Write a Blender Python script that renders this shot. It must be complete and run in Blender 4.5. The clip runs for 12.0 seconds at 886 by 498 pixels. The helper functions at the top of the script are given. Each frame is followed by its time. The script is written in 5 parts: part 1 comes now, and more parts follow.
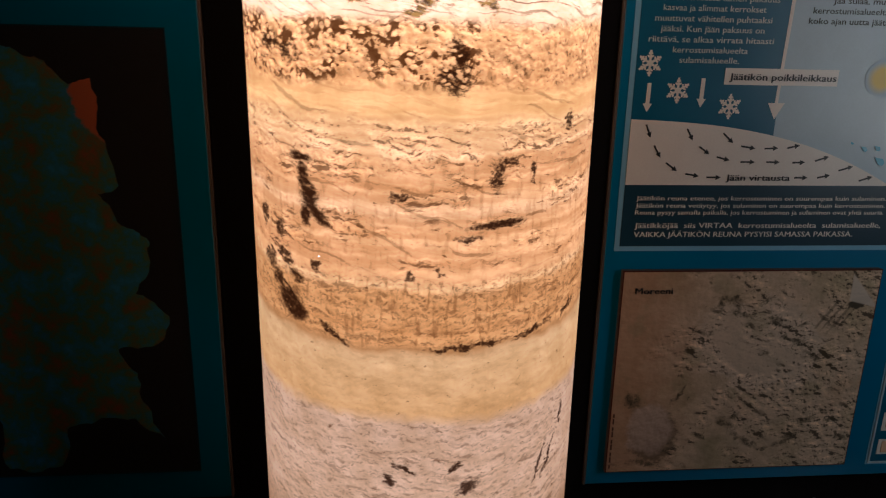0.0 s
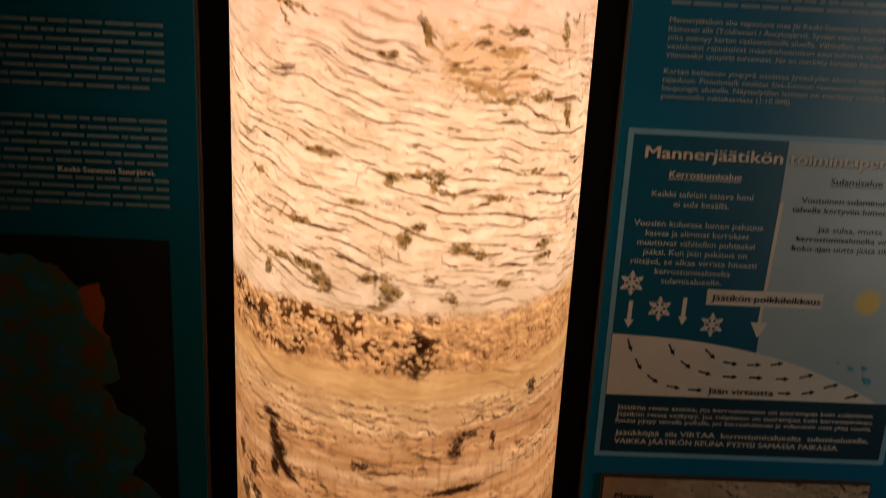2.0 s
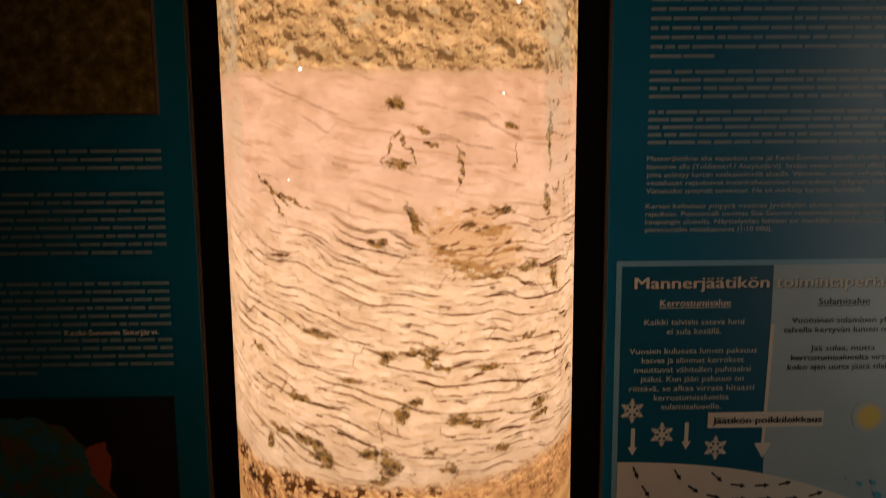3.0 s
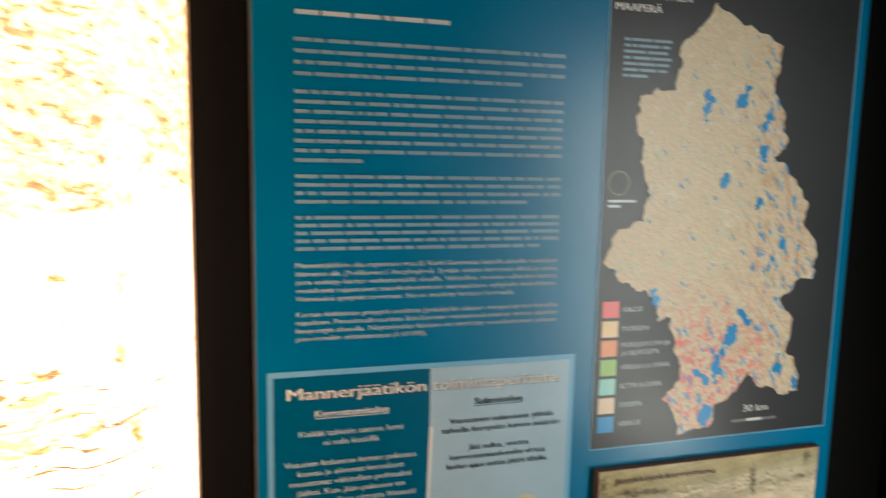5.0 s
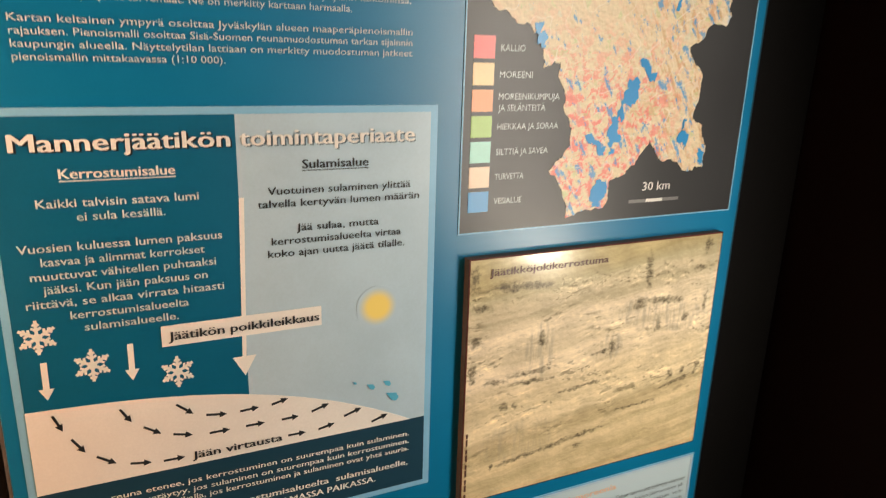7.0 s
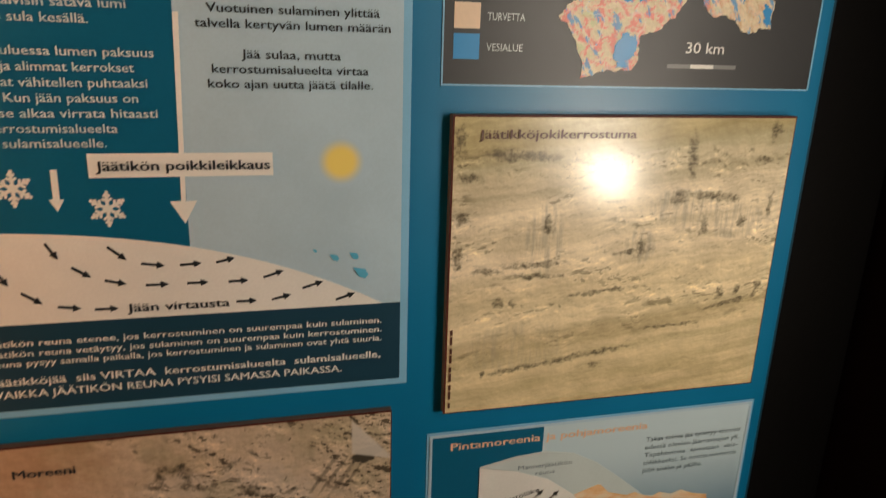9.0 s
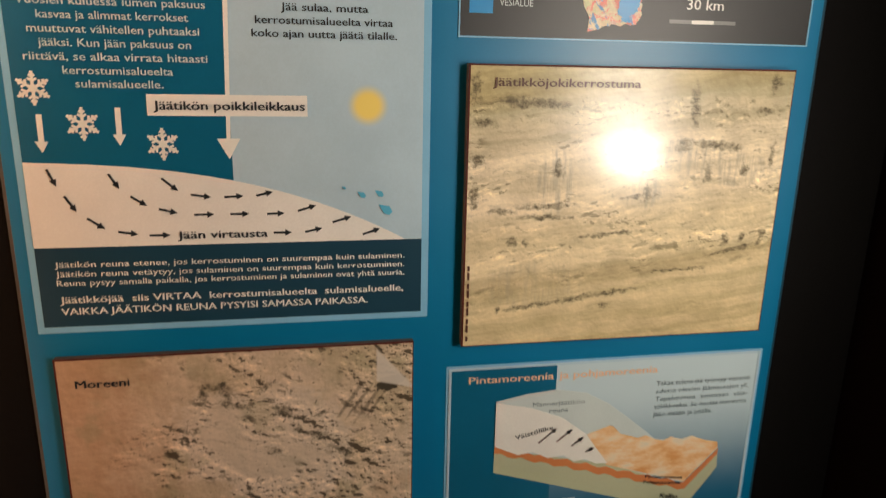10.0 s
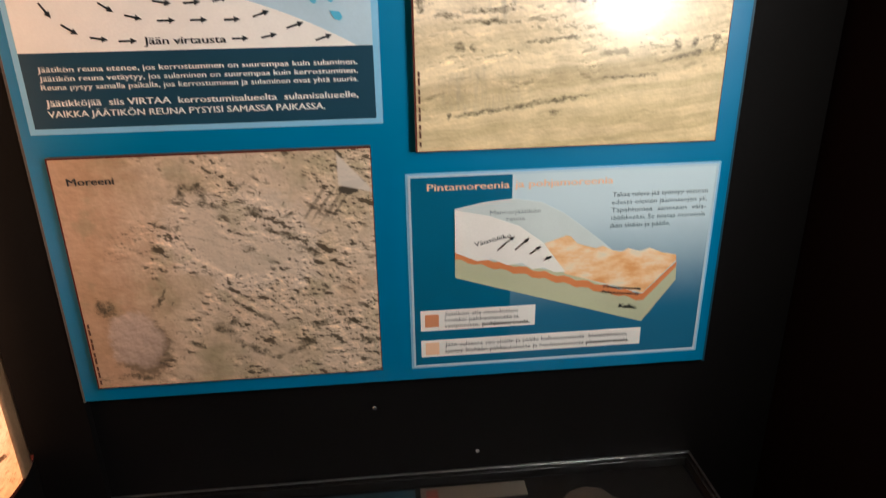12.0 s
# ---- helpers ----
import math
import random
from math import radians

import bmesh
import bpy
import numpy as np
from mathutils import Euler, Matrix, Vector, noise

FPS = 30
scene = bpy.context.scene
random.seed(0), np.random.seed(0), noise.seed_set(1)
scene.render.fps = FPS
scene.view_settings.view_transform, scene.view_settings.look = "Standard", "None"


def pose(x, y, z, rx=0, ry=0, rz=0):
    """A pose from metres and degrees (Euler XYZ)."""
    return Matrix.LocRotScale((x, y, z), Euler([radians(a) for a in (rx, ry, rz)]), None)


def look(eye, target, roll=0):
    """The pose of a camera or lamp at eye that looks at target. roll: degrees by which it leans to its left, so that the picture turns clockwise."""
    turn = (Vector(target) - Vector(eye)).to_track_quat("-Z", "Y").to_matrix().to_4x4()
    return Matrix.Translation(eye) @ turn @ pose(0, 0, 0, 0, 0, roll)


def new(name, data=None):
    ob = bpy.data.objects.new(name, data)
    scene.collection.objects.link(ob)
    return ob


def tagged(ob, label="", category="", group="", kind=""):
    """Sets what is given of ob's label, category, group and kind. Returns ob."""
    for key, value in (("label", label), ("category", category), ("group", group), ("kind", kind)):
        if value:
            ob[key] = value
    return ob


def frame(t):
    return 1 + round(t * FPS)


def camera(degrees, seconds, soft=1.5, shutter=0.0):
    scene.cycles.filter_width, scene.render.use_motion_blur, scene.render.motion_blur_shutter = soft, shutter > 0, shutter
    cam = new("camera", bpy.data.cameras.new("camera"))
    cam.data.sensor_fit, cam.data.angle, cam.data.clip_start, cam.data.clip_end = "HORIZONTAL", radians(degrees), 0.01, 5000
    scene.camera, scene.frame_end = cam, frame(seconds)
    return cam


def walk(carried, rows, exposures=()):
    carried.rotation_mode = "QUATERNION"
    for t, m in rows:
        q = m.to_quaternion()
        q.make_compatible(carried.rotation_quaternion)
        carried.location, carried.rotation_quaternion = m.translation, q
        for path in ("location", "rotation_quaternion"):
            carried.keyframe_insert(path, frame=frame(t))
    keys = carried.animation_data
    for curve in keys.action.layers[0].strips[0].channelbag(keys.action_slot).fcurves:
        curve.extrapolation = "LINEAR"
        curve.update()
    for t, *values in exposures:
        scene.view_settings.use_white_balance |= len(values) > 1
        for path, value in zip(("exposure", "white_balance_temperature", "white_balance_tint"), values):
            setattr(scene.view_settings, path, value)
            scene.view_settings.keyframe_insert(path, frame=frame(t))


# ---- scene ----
cam = camera(65.0, 12.0, 1.15, 0.5)
PATH = [
    (0, (0.186, 0.25, 1.291), (0.366, 2.167, 0.752), 1.2),
    (0.5, (0.241, 0.269, 1.333), (0.366, 2.173, 0.733), 0.8),
    (1, (0.261, 0.278, 1.399), (0.349, 2.182, 0.792), 2.1),
    (1.5, (0.261, 0.277, 1.464), (0.323, 2.192, 0.89), 2.0),
    (2, (0.254, 0.269, 1.518), (0.314, 2.219, 1.075), 2.9),
    (2.5, (0.256, 0.264, 1.571), (0.294, 2.233, 1.225), 0.7),
    (2.7, (0.259, 0.262, 1.59), (0.286, 2.238, 1.28), -0.2),
    (4.3, (0.307, 0.311, 1.731), (0.617, 2.281, 1.585), 0.9),
    (4.5, (0.35, 0.314, 1.741), (0.738, 2.268, 1.567), 1.4),
    (5, (0.478, 0.305, 1.743), (1.035, 2.209, 1.492), 1.1),
    (5.5, (0.557, 0.312, 1.71), (1.239, 2.155, 1.339), 1.1),
    (6, (0.6, 0.358, 1.662), (1.403, 2.118, 1.155), 1.4),
    (6.5, (0.61, 0.429, 1.599), (1.45, 2.156, 1.042), 1.8),
    (6.7, (0.606, 0.451, 1.575), (1.442, 2.179, 1.015), 1.8),
    (8.3, (0.672, 0.538, 1.427), (1.448, 2.316, 0.942), 1.5),
    (8.5, (0.705, 0.53, 1.416), (1.41, 2.327, 0.893), 2.2),
    (9, (0.781, 0.492, 1.384), (1.261, 2.347, 0.808), 1.8),
    (9.5, (0.8, 0.454, 1.341), (1.147, 2.35, 0.809), 1.3),
    (10, (0.788, 0.403, 1.316), (1.154, 2.3, 0.801), 1.2),
    (10.5, (0.772, 0.339, 1.276), (1.187, 2.202, 0.678), 1.8),
    (11, (0.787, 0.298, 1.25), (1.209, 2.162, 0.662), 0.7),
    (11.5, (0.847, 0.299, 1.233), (1.103, 2.169, 0.572), 0.8),
    (12, (0.903, 0.299, 1.211), (1.081, 2.144, 0.459), -0.9),
]
EXPOSURES = [(0.0, -0.3, 5250, 10), (0.5, -0.4, 5850, 10), (1.0, -0.5, 6400, 10), (1.5, -0.72, 6450, 10), (2.7, -1.25, 6850, 11), (4.3, -0.9, 5300, 6), (4.6, -0.35, 5150, 5), (5.0, 1.4, 5400, 1), (5.5, 1.45, 5500, -1), (6.0, 1.3, 5050, -8),
             (6.5, 1.93, 6100, 8), (8.5, 1.38, 6400, 10), (9.5, 1.25, 6500, 10), (10.5, 1.95, 6050, 10), (11.5, 1.85, 6050, 10), (12.0, 2.1, 5600, 10)]
walk(cam, [(t, look(eye, target, roll)) for t, eye, target, roll in PATH], EXPOSURES)


# ---- light ----
world = bpy.data.worlds.new("dark_hall")
scene.world = world
world.use_nodes = True
world.node_tree.nodes["Background"].inputs[0].default_value = (0.02, 0.03, 0.05, 1)
world.node_tree.nodes["Background"].inputs[1].default_value = 0.02
COLUMN_GLOW = 1.12
spot = bpy.data.lights.new("exhibit_lamp", "POINT")
spot.energy, spot.color, spot.shadow_soft_size = 1.7, (1.0, 0.86, 0.66), 0.03
tagged(new("exhibit_lamp", spot), "small warm lamp facing the display wall", "lamp").matrix_world = pose(1.40, 0.60, 1.152)
flood = bpy.data.lights.new("hall_light_box", "AREA")
flood.shape, flood.size, flood.size_y, flood.spread = "RECTANGLE", 0.22, 0.95, radians(110)
flood.energy, flood.color = 1.45, (1.0, 0.87, 0.71)
tagged(new("hall_light_box", flood), "tall soft white light box across the hall", "lamp").matrix_world = look((1.60, 0.10, 1.55), (0.92, 1.14, 1.50))


# ---- materials ----
class Nodes:
    """Short hand for building a node tree."""

    def __init__(self, name):
        self.mat = bpy.data.materials.new(name)
        self.mat.use_nodes = True
        self.tree = self.mat.node_tree
        self.bsdf = self.tree.nodes["Principled BSDF"]

    def set(self, socket, value):
        if isinstance(value, bpy.types.NodeSocket):
            self.tree.links.new(value, socket)
        elif isinstance(value, tuple) and len(value) == 3 and socket.type == "RGBA":
            socket.default_value = (*value, 1)
        else:
            socket.default_value = value

    def node(self, kind, **inputs):
        n = self.tree.nodes.new(kind)
        for key, value in inputs.items():
            self.set(n.inputs[int(key[1:])] if key[0] == "i" and key[1:].isdigit() else n.inputs[key], value)
        return n

    def math(self, op, a, b=0.0, c=0.0, clamp=False):
        n = self.node("ShaderNodeMath", i0=a, i1=b, i2=c)
        n.operation, n.use_clamp = op, clamp
        return n.outputs[0]

    def add(self, a, b): return self.math("ADD", a, b)
    def sub(self, a, b): return self.math("SUBTRACT", a, b)
    def mul(self, a, b): return self.math("MULTIPLY", a, b)
    def inv(self, a): return self.math("SUBTRACT", 1.0, a, clamp=True)

    def step(self, v, lo, hi, a=0.0, b=1.0):
        n = self.node("ShaderNodeMapRange", i0=v, i1=lo, i2=hi, i3=a, i4=b)
        n.interpolation_type = "SMOOTHSTEP"
        return n.outputs[0]

    def band(self, v, lo, hi, soft):
        return self.mul(self.step(v, lo - soft, lo + soft), self.step(v, hi - soft, hi + soft, 1.0, 0.0))

    def xyz(self, x, y, z=0.0):
        return self.node("ShaderNodeCombineXYZ", i0=x, i1=y, i2=z).outputs[0]

    def split(self, v):
        return self.node("ShaderNodeSeparateXYZ", i0=v).outputs

    def scaled(self, v, by):
        n = self.node("ShaderNodeVectorMath", i0=v, i1=by)
        n.operation = "MULTIPLY"
        return n.outputs[0]

    def noise(self, v, scale, detail=4.0, rough=0.6, colour=False):
        n = self.node("ShaderNodeTexNoise", Vector=v, Scale=scale, Detail=detail, Roughness=rough)
        return n.outputs[1 if colour else 0]

    def cells(self, v, scale, feature="F1", random_=1.0):
        n = self.tree.nodes.new("ShaderNodeTexVoronoi")
        n.feature = feature
        self.set(n.inputs["Vector"], v)
        self.set(n.inputs["Scale"], scale)
        self.set(n.inputs["Randomness"], random_)
        return n.outputs

    def mix(self, f, a, b, mode="MIX"):
        n = self.tree.nodes.new("ShaderNodeMix")
        n.data_type, n.blend_type = "RGBA", mode
        self.set(n.inputs[0], f), self.set(n.inputs[6], a), self.set(n.inputs[7], b)
        return n.outputs[2]

    def ramp(self, f, stops, mode="LINEAR"):
        n = self.node("ShaderNodeValToRGB", i0=f)
        n.color_ramp.interpolation = mode
        el = n.color_ramp.elements
        while len(el) < len(stops):
            el.new(0.5)
        for e, (p, c) in zip(el, stops):
            e.position, e.color = p, (*c, 1)
        return n.outputs[0]

    def place(self):
        return self.node("ShaderNodeTexCoord").outputs["Object"]

    def blot(self, x, y, cx, cy, rx, ry, turn=0.0, rag=None, soft=0.0):
        """1 inside an ellipse, 0 outside, its edge torn by rag."""
        dx, dy = self.sub(x, cx), self.sub(y, cy)
        ca, sa = math.cos(radians(turn)), math.sin(radians(turn))
        a = self.mul(self.add(self.mul(dx, ca), self.mul(dy, sa)), 1 / rx)
        b = self.mul(self.sub(self.mul(dy, ca), self.mul(dx, sa)), 1 / ry)
        d = self.add(self.mul(a, a), self.mul(b, b))
        if rag is not None:
            d = self.add(d, rag)
        return self.step(d, 1.2 + soft, 0.7 - soft)

    def relief(self, v, scale, dx, dz, detail=4.0, rough=0.6):
        """Side-lit roughness: the noise less the same noise a little further on."""
        far = self.node("ShaderNodeVectorMath", i0=v, i1=(dx, dz, 0.0)).outputs[0]
        return self.sub(self.noise(v, scale, detail, rough), self.noise(far, scale, detail, rough))

    def carve(self, col, v, scale, dx, dz, cut, shade, where=1.0, detail=6.0, rough=0.62, glow=0.35):
        """Crisp cast shadows and lit brows, as a low light draws them on broken ground."""
        r = self.relief(v, scale, dx, dz, detail, rough)
        brow = self.mul(self.mul(self.step(r, cut * 0.35, cut * 1.3), glow), where)
        k = self.add(1.0, brow)
        col = self.mix(1.0, col, self.xyz(k, k, k), "MULTIPLY")
        return self.mix(self.mul(self.step(r, -cut * 0.75, -cut * 1.15), where), col, shade)

    def lit(self, col, f, amount):
        k = self.add(1.0, self.mul(f, amount))
        k = self.math("MAXIMUM", k, 0.08)
        d = self.math("MINIMUM", k, 1.0)
        return self.mix(1.0, col, self.xyz(k, self.mul(k, self.math("POWER", d, 0.15)), self.mul(k, self.math("POWER", d, 0.35))), "MULTIPLY")

    def beds(self, s, z, per_metre, wander, breaks, thin=0.10, seed=0.0, short=26.0):
        """Broken dark lines along bedding planes."""
        w = self.noise(self.xyz(self.mul(s, 9.0), self.mul(z, 16.0), seed), 1.0, 3.0, 0.5)
        f = self.math("FRACT", self.add(self.mul(z, per_metre), self.mul(w, wander)))
        fat = self.noise(self.xyz(self.mul(s, short), self.mul(z, 110.0), seed + 4.0), 1.0, 4.0, 0.65)
        wide = self.mul(self.step(fat, breaks, breaks + 0.22), thin * 2.2)
        return self.math("MULTIPLY", self.step(self.sub(self.math("ABSOLUTE", self.sub(f, 0.5)), wide), 0.0, -0.05), 1.0)

    def most(self, masks):
        out = masks[0]
        for m in masks[1:]:
            out = self.math("MAXIMUM", out, m)
        return out

    def bump(self, height, strength, distance=0.001):
        self.set(self.bsdf.inputs["Normal"], self.node("ShaderNodeBump", Height=height, Strength=strength, Distance=distance).outputs[0])

    def finish(self, colour, roughness=0.5, metal=0.0, gloss=0.5):
        b = self.bsdf.inputs
        self.set(b["Base Color"], colour), self.set(b["Roughness"], roughness), self.set(b["Metallic"], metal), self.set(b["Specular IOR Level"], gloss)
        return self.mat


def printed(name, colour, roughness=0.32, vary=0.06):
    """Ink on a satin laminate: slight mottling and a fine orange-peel."""
    n = Nodes(name)
    v = n.place()
    soft = n.noise(v, 9.0, 3.0)
    fine = n.noise(v, 420.0, 2.0)
    shade = n.step(n.add(n.mul(soft, 0.7), n.mul(fine, 0.3)), 0.3, 0.7, 1 - vary, 1 + vary)
    n.bump(n.noise(v, 240.0, 2.0), 0.02)
    return n.finish(n.mix(1.0, colour, n.xyz(shade, shade, shade), "MULTIPLY"), n.step(soft, 0.3, 0.7, roughness - 0.015, roughness + 0.015))


def painted(name, colour, roughness=0.7, scale=30.0, vary=0.2, bump=0.2, gloss=0.15):
    n = Nodes(name)
    v = n.place()
    big, fine = n.noise(v, scale / 8, 4.0), n.noise(v, scale * 6, 3.0)
    shade = n.step(n.add(n.mul(big, 0.6), n.mul(fine, 0.4)), 0.3, 0.7, 1 - vary, 1 + vary)
    n.bump(fine, bump)
    return n.finish(n.mix(1.0, colour, n.xyz(shade, shade, shade), "MULTIPLY"), n.step(big, 0.3, 0.7, roughness - 0.08, roughness + 0.08), 0.0, gloss)


BLUE = (0.003, 0.160, 0.325)
M_PANEL = printed("blue_print", BLUE)
M_DEEP = printed("deep_blue_print", (0.004, 0.112, 0.215))
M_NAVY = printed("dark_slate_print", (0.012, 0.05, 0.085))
M_PALE = printed("pale_blue_print", (0.42, 0.56, 0.66))
M_FRAME = printed("light_blue_print", (0.22, 0.47, 0.68))
M_WHITE = printed("white_print", (0.78, 0.76, 0.72))
M_TEXT = printed("pale_ink", (0.55, 0.61, 0.63))
M_BAR = printed("grey_blue_ink", (0.23, 0.35, 0.44))
M_LETTER = printed("light_ink", (0.58, 0.64, 0.65))
M_DARKTEXT = printed("dark_ink", (0.02, 0.025, 0.03))
M_SLATE = printed("slate_ink", (0.13, 0.17, 0.20))
M_BROWNTEXT = printed("brown_ink", (0.09, 0.035, 0.02))
M_PEACH = printed("peach_ink", (0.80, 0.50, 0.33))
M_MAPGROUND = printed("charcoal_print", (0.022, 0.023, 0.026), 0.38)
M_BLACK = painted("black_paint", (0.004, 0.0035, 0.0035), 0.7, gloss=0.08)
M_WALL = painted("dark_brown_wall", (0.004, 0.0018, 0.0017), 0.8, gloss=0.03)
M_FLOOR = painted("dark_carpet", (0.02, 0.02, 0.022), 0.95, 60.0, 0.35, 0.6)
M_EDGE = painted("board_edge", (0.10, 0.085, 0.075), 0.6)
M_MAROON = painted("maroon_edge", (0.09, 0.02, 0.014), 0.5)
M_RIM = painted("acrylic_edge", (0.45, 0.28, 0.16), 0.3)
M_STEEL = Nodes("brushed_steel").finish((0.5, 0.5, 0.5), 0.35, 1.0)


def glass():
    n = Nodes("clear_glass")
    n.bsdf.inputs["Transmission Weight"].default_value = 1.0
    n.bsdf.inputs["IOR"].default_value = 1.45
    return n.finish((0.95, 0.97, 0.97), 0.02)


M_GLASS = glass()
R_COL, X_COL, Y_COL = 0.193, 0.235, 1.062


def column_print():
    """The backlit print of a gravel-pit face: strata by height, cracks, pebbles, hollows."""
    n = Nodes("backlit_strata_print")
    x, y, z = n.split(n.place())
    s = n.mul(n.math("ARCTAN2", x, n.mul(y, -1.0)), R_COL)
    v0 = n.xyz(s, z)
    wob = n.sub(n.noise(v0, 9.0, 3.0), 0.5)
    fine = n.sub(n.noise(v0, 60.0, 4.0), 0.5)
    tilt = n.mul(n.mul(s, s), -0.25)
    zz = n.add(n.add(z, tilt), n.add(n.mul(wob, 0.022), n.mul(fine, 0.012)))
    v = n.xyz(s, zz)
    lo, hi = 0.6, 2.4
    at = lambda h: (h - lo) / (hi - lo)
    pink, tan = (0.76, 0.46, 0.28), (0.82, 0.44, 0.18)
    ochre, orange, cream = (0.74, 0.35, 0.13), (0.99, 0.49, 0.21), (1.10, 0.62, 0.29)
    white, gold, brown = (1.15, 0.74, 0.45), (1.10, 0.58, 0.23), (1.0, 0.48, 0.19)
    base = n.ramp(n.node("ShaderNodeMapRange", i0=zz, i1=lo, i2=hi).outputs[0], [
        (at(0.60), (0.34, 0.15, 0.055)), (at(0.74), (0.46, 0.24, 0.12)), (at(0.82), pink), (at(0.930), pink), (at(0.942), tan), (at(1.006), (0.84, 0.49, 0.23)), (at(1.013), (0.50, 0.24, 0.09)), (at(1.020), ochre),
        (at(1.070), ochre), (at(1.080), cream), (at(1.086), orange), (at(1.135), orange), (at(1.15), (1.04, 0.56, 0.27)), (at(1.165), orange),
        (at(1.195), orange), (at(1.205), (1.10, 0.60, 0.28)), (at(1.228), (1.12, 0.62, 0.28)), (at(1.240), gold), (at(1.254), gold),
        (at(1.266), brown), (at(1.312), (1.02, 0.52, 0.22)), (at(1.322), white), (at(1.50), white), (at(1.60), (1.02, 0.60, 0.38)), (at(1.688), (0.98, 0.56, 0.34)),
        (at(1.694), (0.70, 0.40, 0.18)), (at(2.4), (0.64, 0.36, 0.16))])
    patch = n.noise(v, 26.0, 5.0, 0.65)
    tone = n.step(patch, 0.3, 0.7, 0.88, 1.10)
    col = n.mix(1.0, base, n.xyz(tone, n.math("POWER", tone, 1.2), n.math("POWER", tone, 1.6)), "MULTIPLY")
    in_white = n.band(zz, 1.325, 1.56, 0.03)
    in_top = n.band(zz, 1.55, 1.69, 0.02)
    in_low = n.band(zz, 1.09, 1.228, 0.012)
    in_rubble = n.band(zz, 1.193, 1.232, 0.006)
    in_ochre = n.band(zz, 1.018, 1.085, 0.006)
    in_clay = n.step(zz, 0.945, 0.925)
    in_tan = n.band(zz, 0.938, 1.012, 0.006)
    in_grav, in_cap = n.band(zz, 1.262, 1.318, 0.006), n.step(zz, 1.690, 1.697)
    # thin smooth layers in the sand, paler and redder by turns
    layer = n.noise(n.xyz(n.mul(s, 2.5), n.mul(zz, 95.0), 21.0), 1.0, 3.0, 0.55)
    k = n.step(layer, 0.36, 0.64, 0.84, 1.12)
    col = n.mix(n.most([in_low, n.mul(in_ochre, 0.5), n.mul(n.band(zz, 1.23, 1.262, 0.006), 0.7)]), col, n.mix(1.0, col, n.xyz(k, n.math("POWER", k, 1.35), n.math("POWER", k, 1.7)), "MULTIPLY"))
    # side-lit roughness of the pit face, coarse and fine
    calm = n.step(n.noise(n.xyz(s, n.mul(zz, 2.5), 5.0), 15.0, 3.0), 0.46, 0.60)
    rough = n.add(n.most([n.mul(in_low, n.step(calm, 0.0, 1.0, 0.22, 0.7)), in_grav, n.mul(in_cap, 0.45), n.mul(in_white, 0.40), n.mul(in_top, 0.25), n.mul(in_ochre, 0.6)]), n.mul(n.most([in_clay, in_tan]), 0.35))
    col = n.lit(col, n.mul(n.relief(n.xyz(s, n.mul(zz, 2.2)), 34.0, 0.002, 0.007, 6.0, 0.62), rough), 1.9)
    shade = n.mix(0.84, col, (0.12, 0.040, 0.010))
    col = n.carve(col, n.xyz(s, n.mul(zz, 3.4)), 26.0, 0.002, 0.014, 0.096, shade, n.mul(n.most([n.mul(in_low, 0.9), n.mul(in_ochre, 0.5), n.mul(in_white, 0.45), n.mul(in_clay, 0.5)]), calm), glow=0.14)
    col = n.carve(col, n.xyz(s, n.mul(zz, 2.0)), 70.0, 0.0012, 0.0045, 0.090, shade, n.most([n.mul(n.mul(in_low, 0.8), calm), n.mul(n.mul(in_rubble, 0.9), n.step(patch, 0.40, 0.58)), n.mul(in_cap, 0.35), n.mul(in_ochre, 0.5), n.mul(in_white, 0.25), n.mul(in_clay, 0.45), n.mul(in_tan, 0.06)]), glow=0.16)
    col = n.carve(col, v, 118.0, 0.0010, 0.0024, 0.105, shade, n.most([n.mul(in_grav, 0.80), n.mul(in_cap, 0.55), n.mul(n.mul(in_rubble, 0.7), n.step(patch, 0.40, 0.58)), n.mul(n.mul(in_low, 0.5), calm), n.mul(in_ochre, 0.60), n.mul(in_clay, 0.22), n.mul(in_tan, 0.08)]), 4.0, glow=0.16)
    dark, umber = (0.045, 0.013, 0.004), (0.20, 0.075, 0.018)
    # bedding cracks: long thin lines, torn and forked
    bend = n.add(n.add(z, n.mul(s, 0.20)), n.add(n.mul(n.mul(s, s), -0.5), n.mul(n.noise(v0, 7.0, 2.0), 0.05)))
    torn = n.add(bend, n.mul(n.sub(n.noise(v0, 150.0, 3.0, 0.7), 0.5), 0.0030))
    lines = n.mul(n.beds(s, torn, 122.0, 1.7, 0.40, 0.062, 0.0, 15.0), n.most([in_white, n.mul(in_low, 0.12)]))
    lines_b = n.mul(n.beds(s, torn, 56.0, 2.2, 0.46, 0.075, 9.0, 11.0), n.most([in_white, n.mul(in_low, 0.45), n.mul(in_top, 0.35), n.mul(n.band(zz, 1.225, 1.262, 0.006), 0.4)]))
    lines_c = n.mul(n.beds(s, torn, 210.0, 2.6, 0.50, 0.11, 17.0, 20.0), n.mul(in_white, 0.55))
    col = n.mix(n.mul(n.most([lines, lines_b, lines_c]), 0.95), col, (0.15, 0.055, 0.012))
    fibre = n.noise(n.xyz(n.mul(s, 16.0), n.mul(bend, 190.0), 11.0), 1.0, 5.0, 0.62)
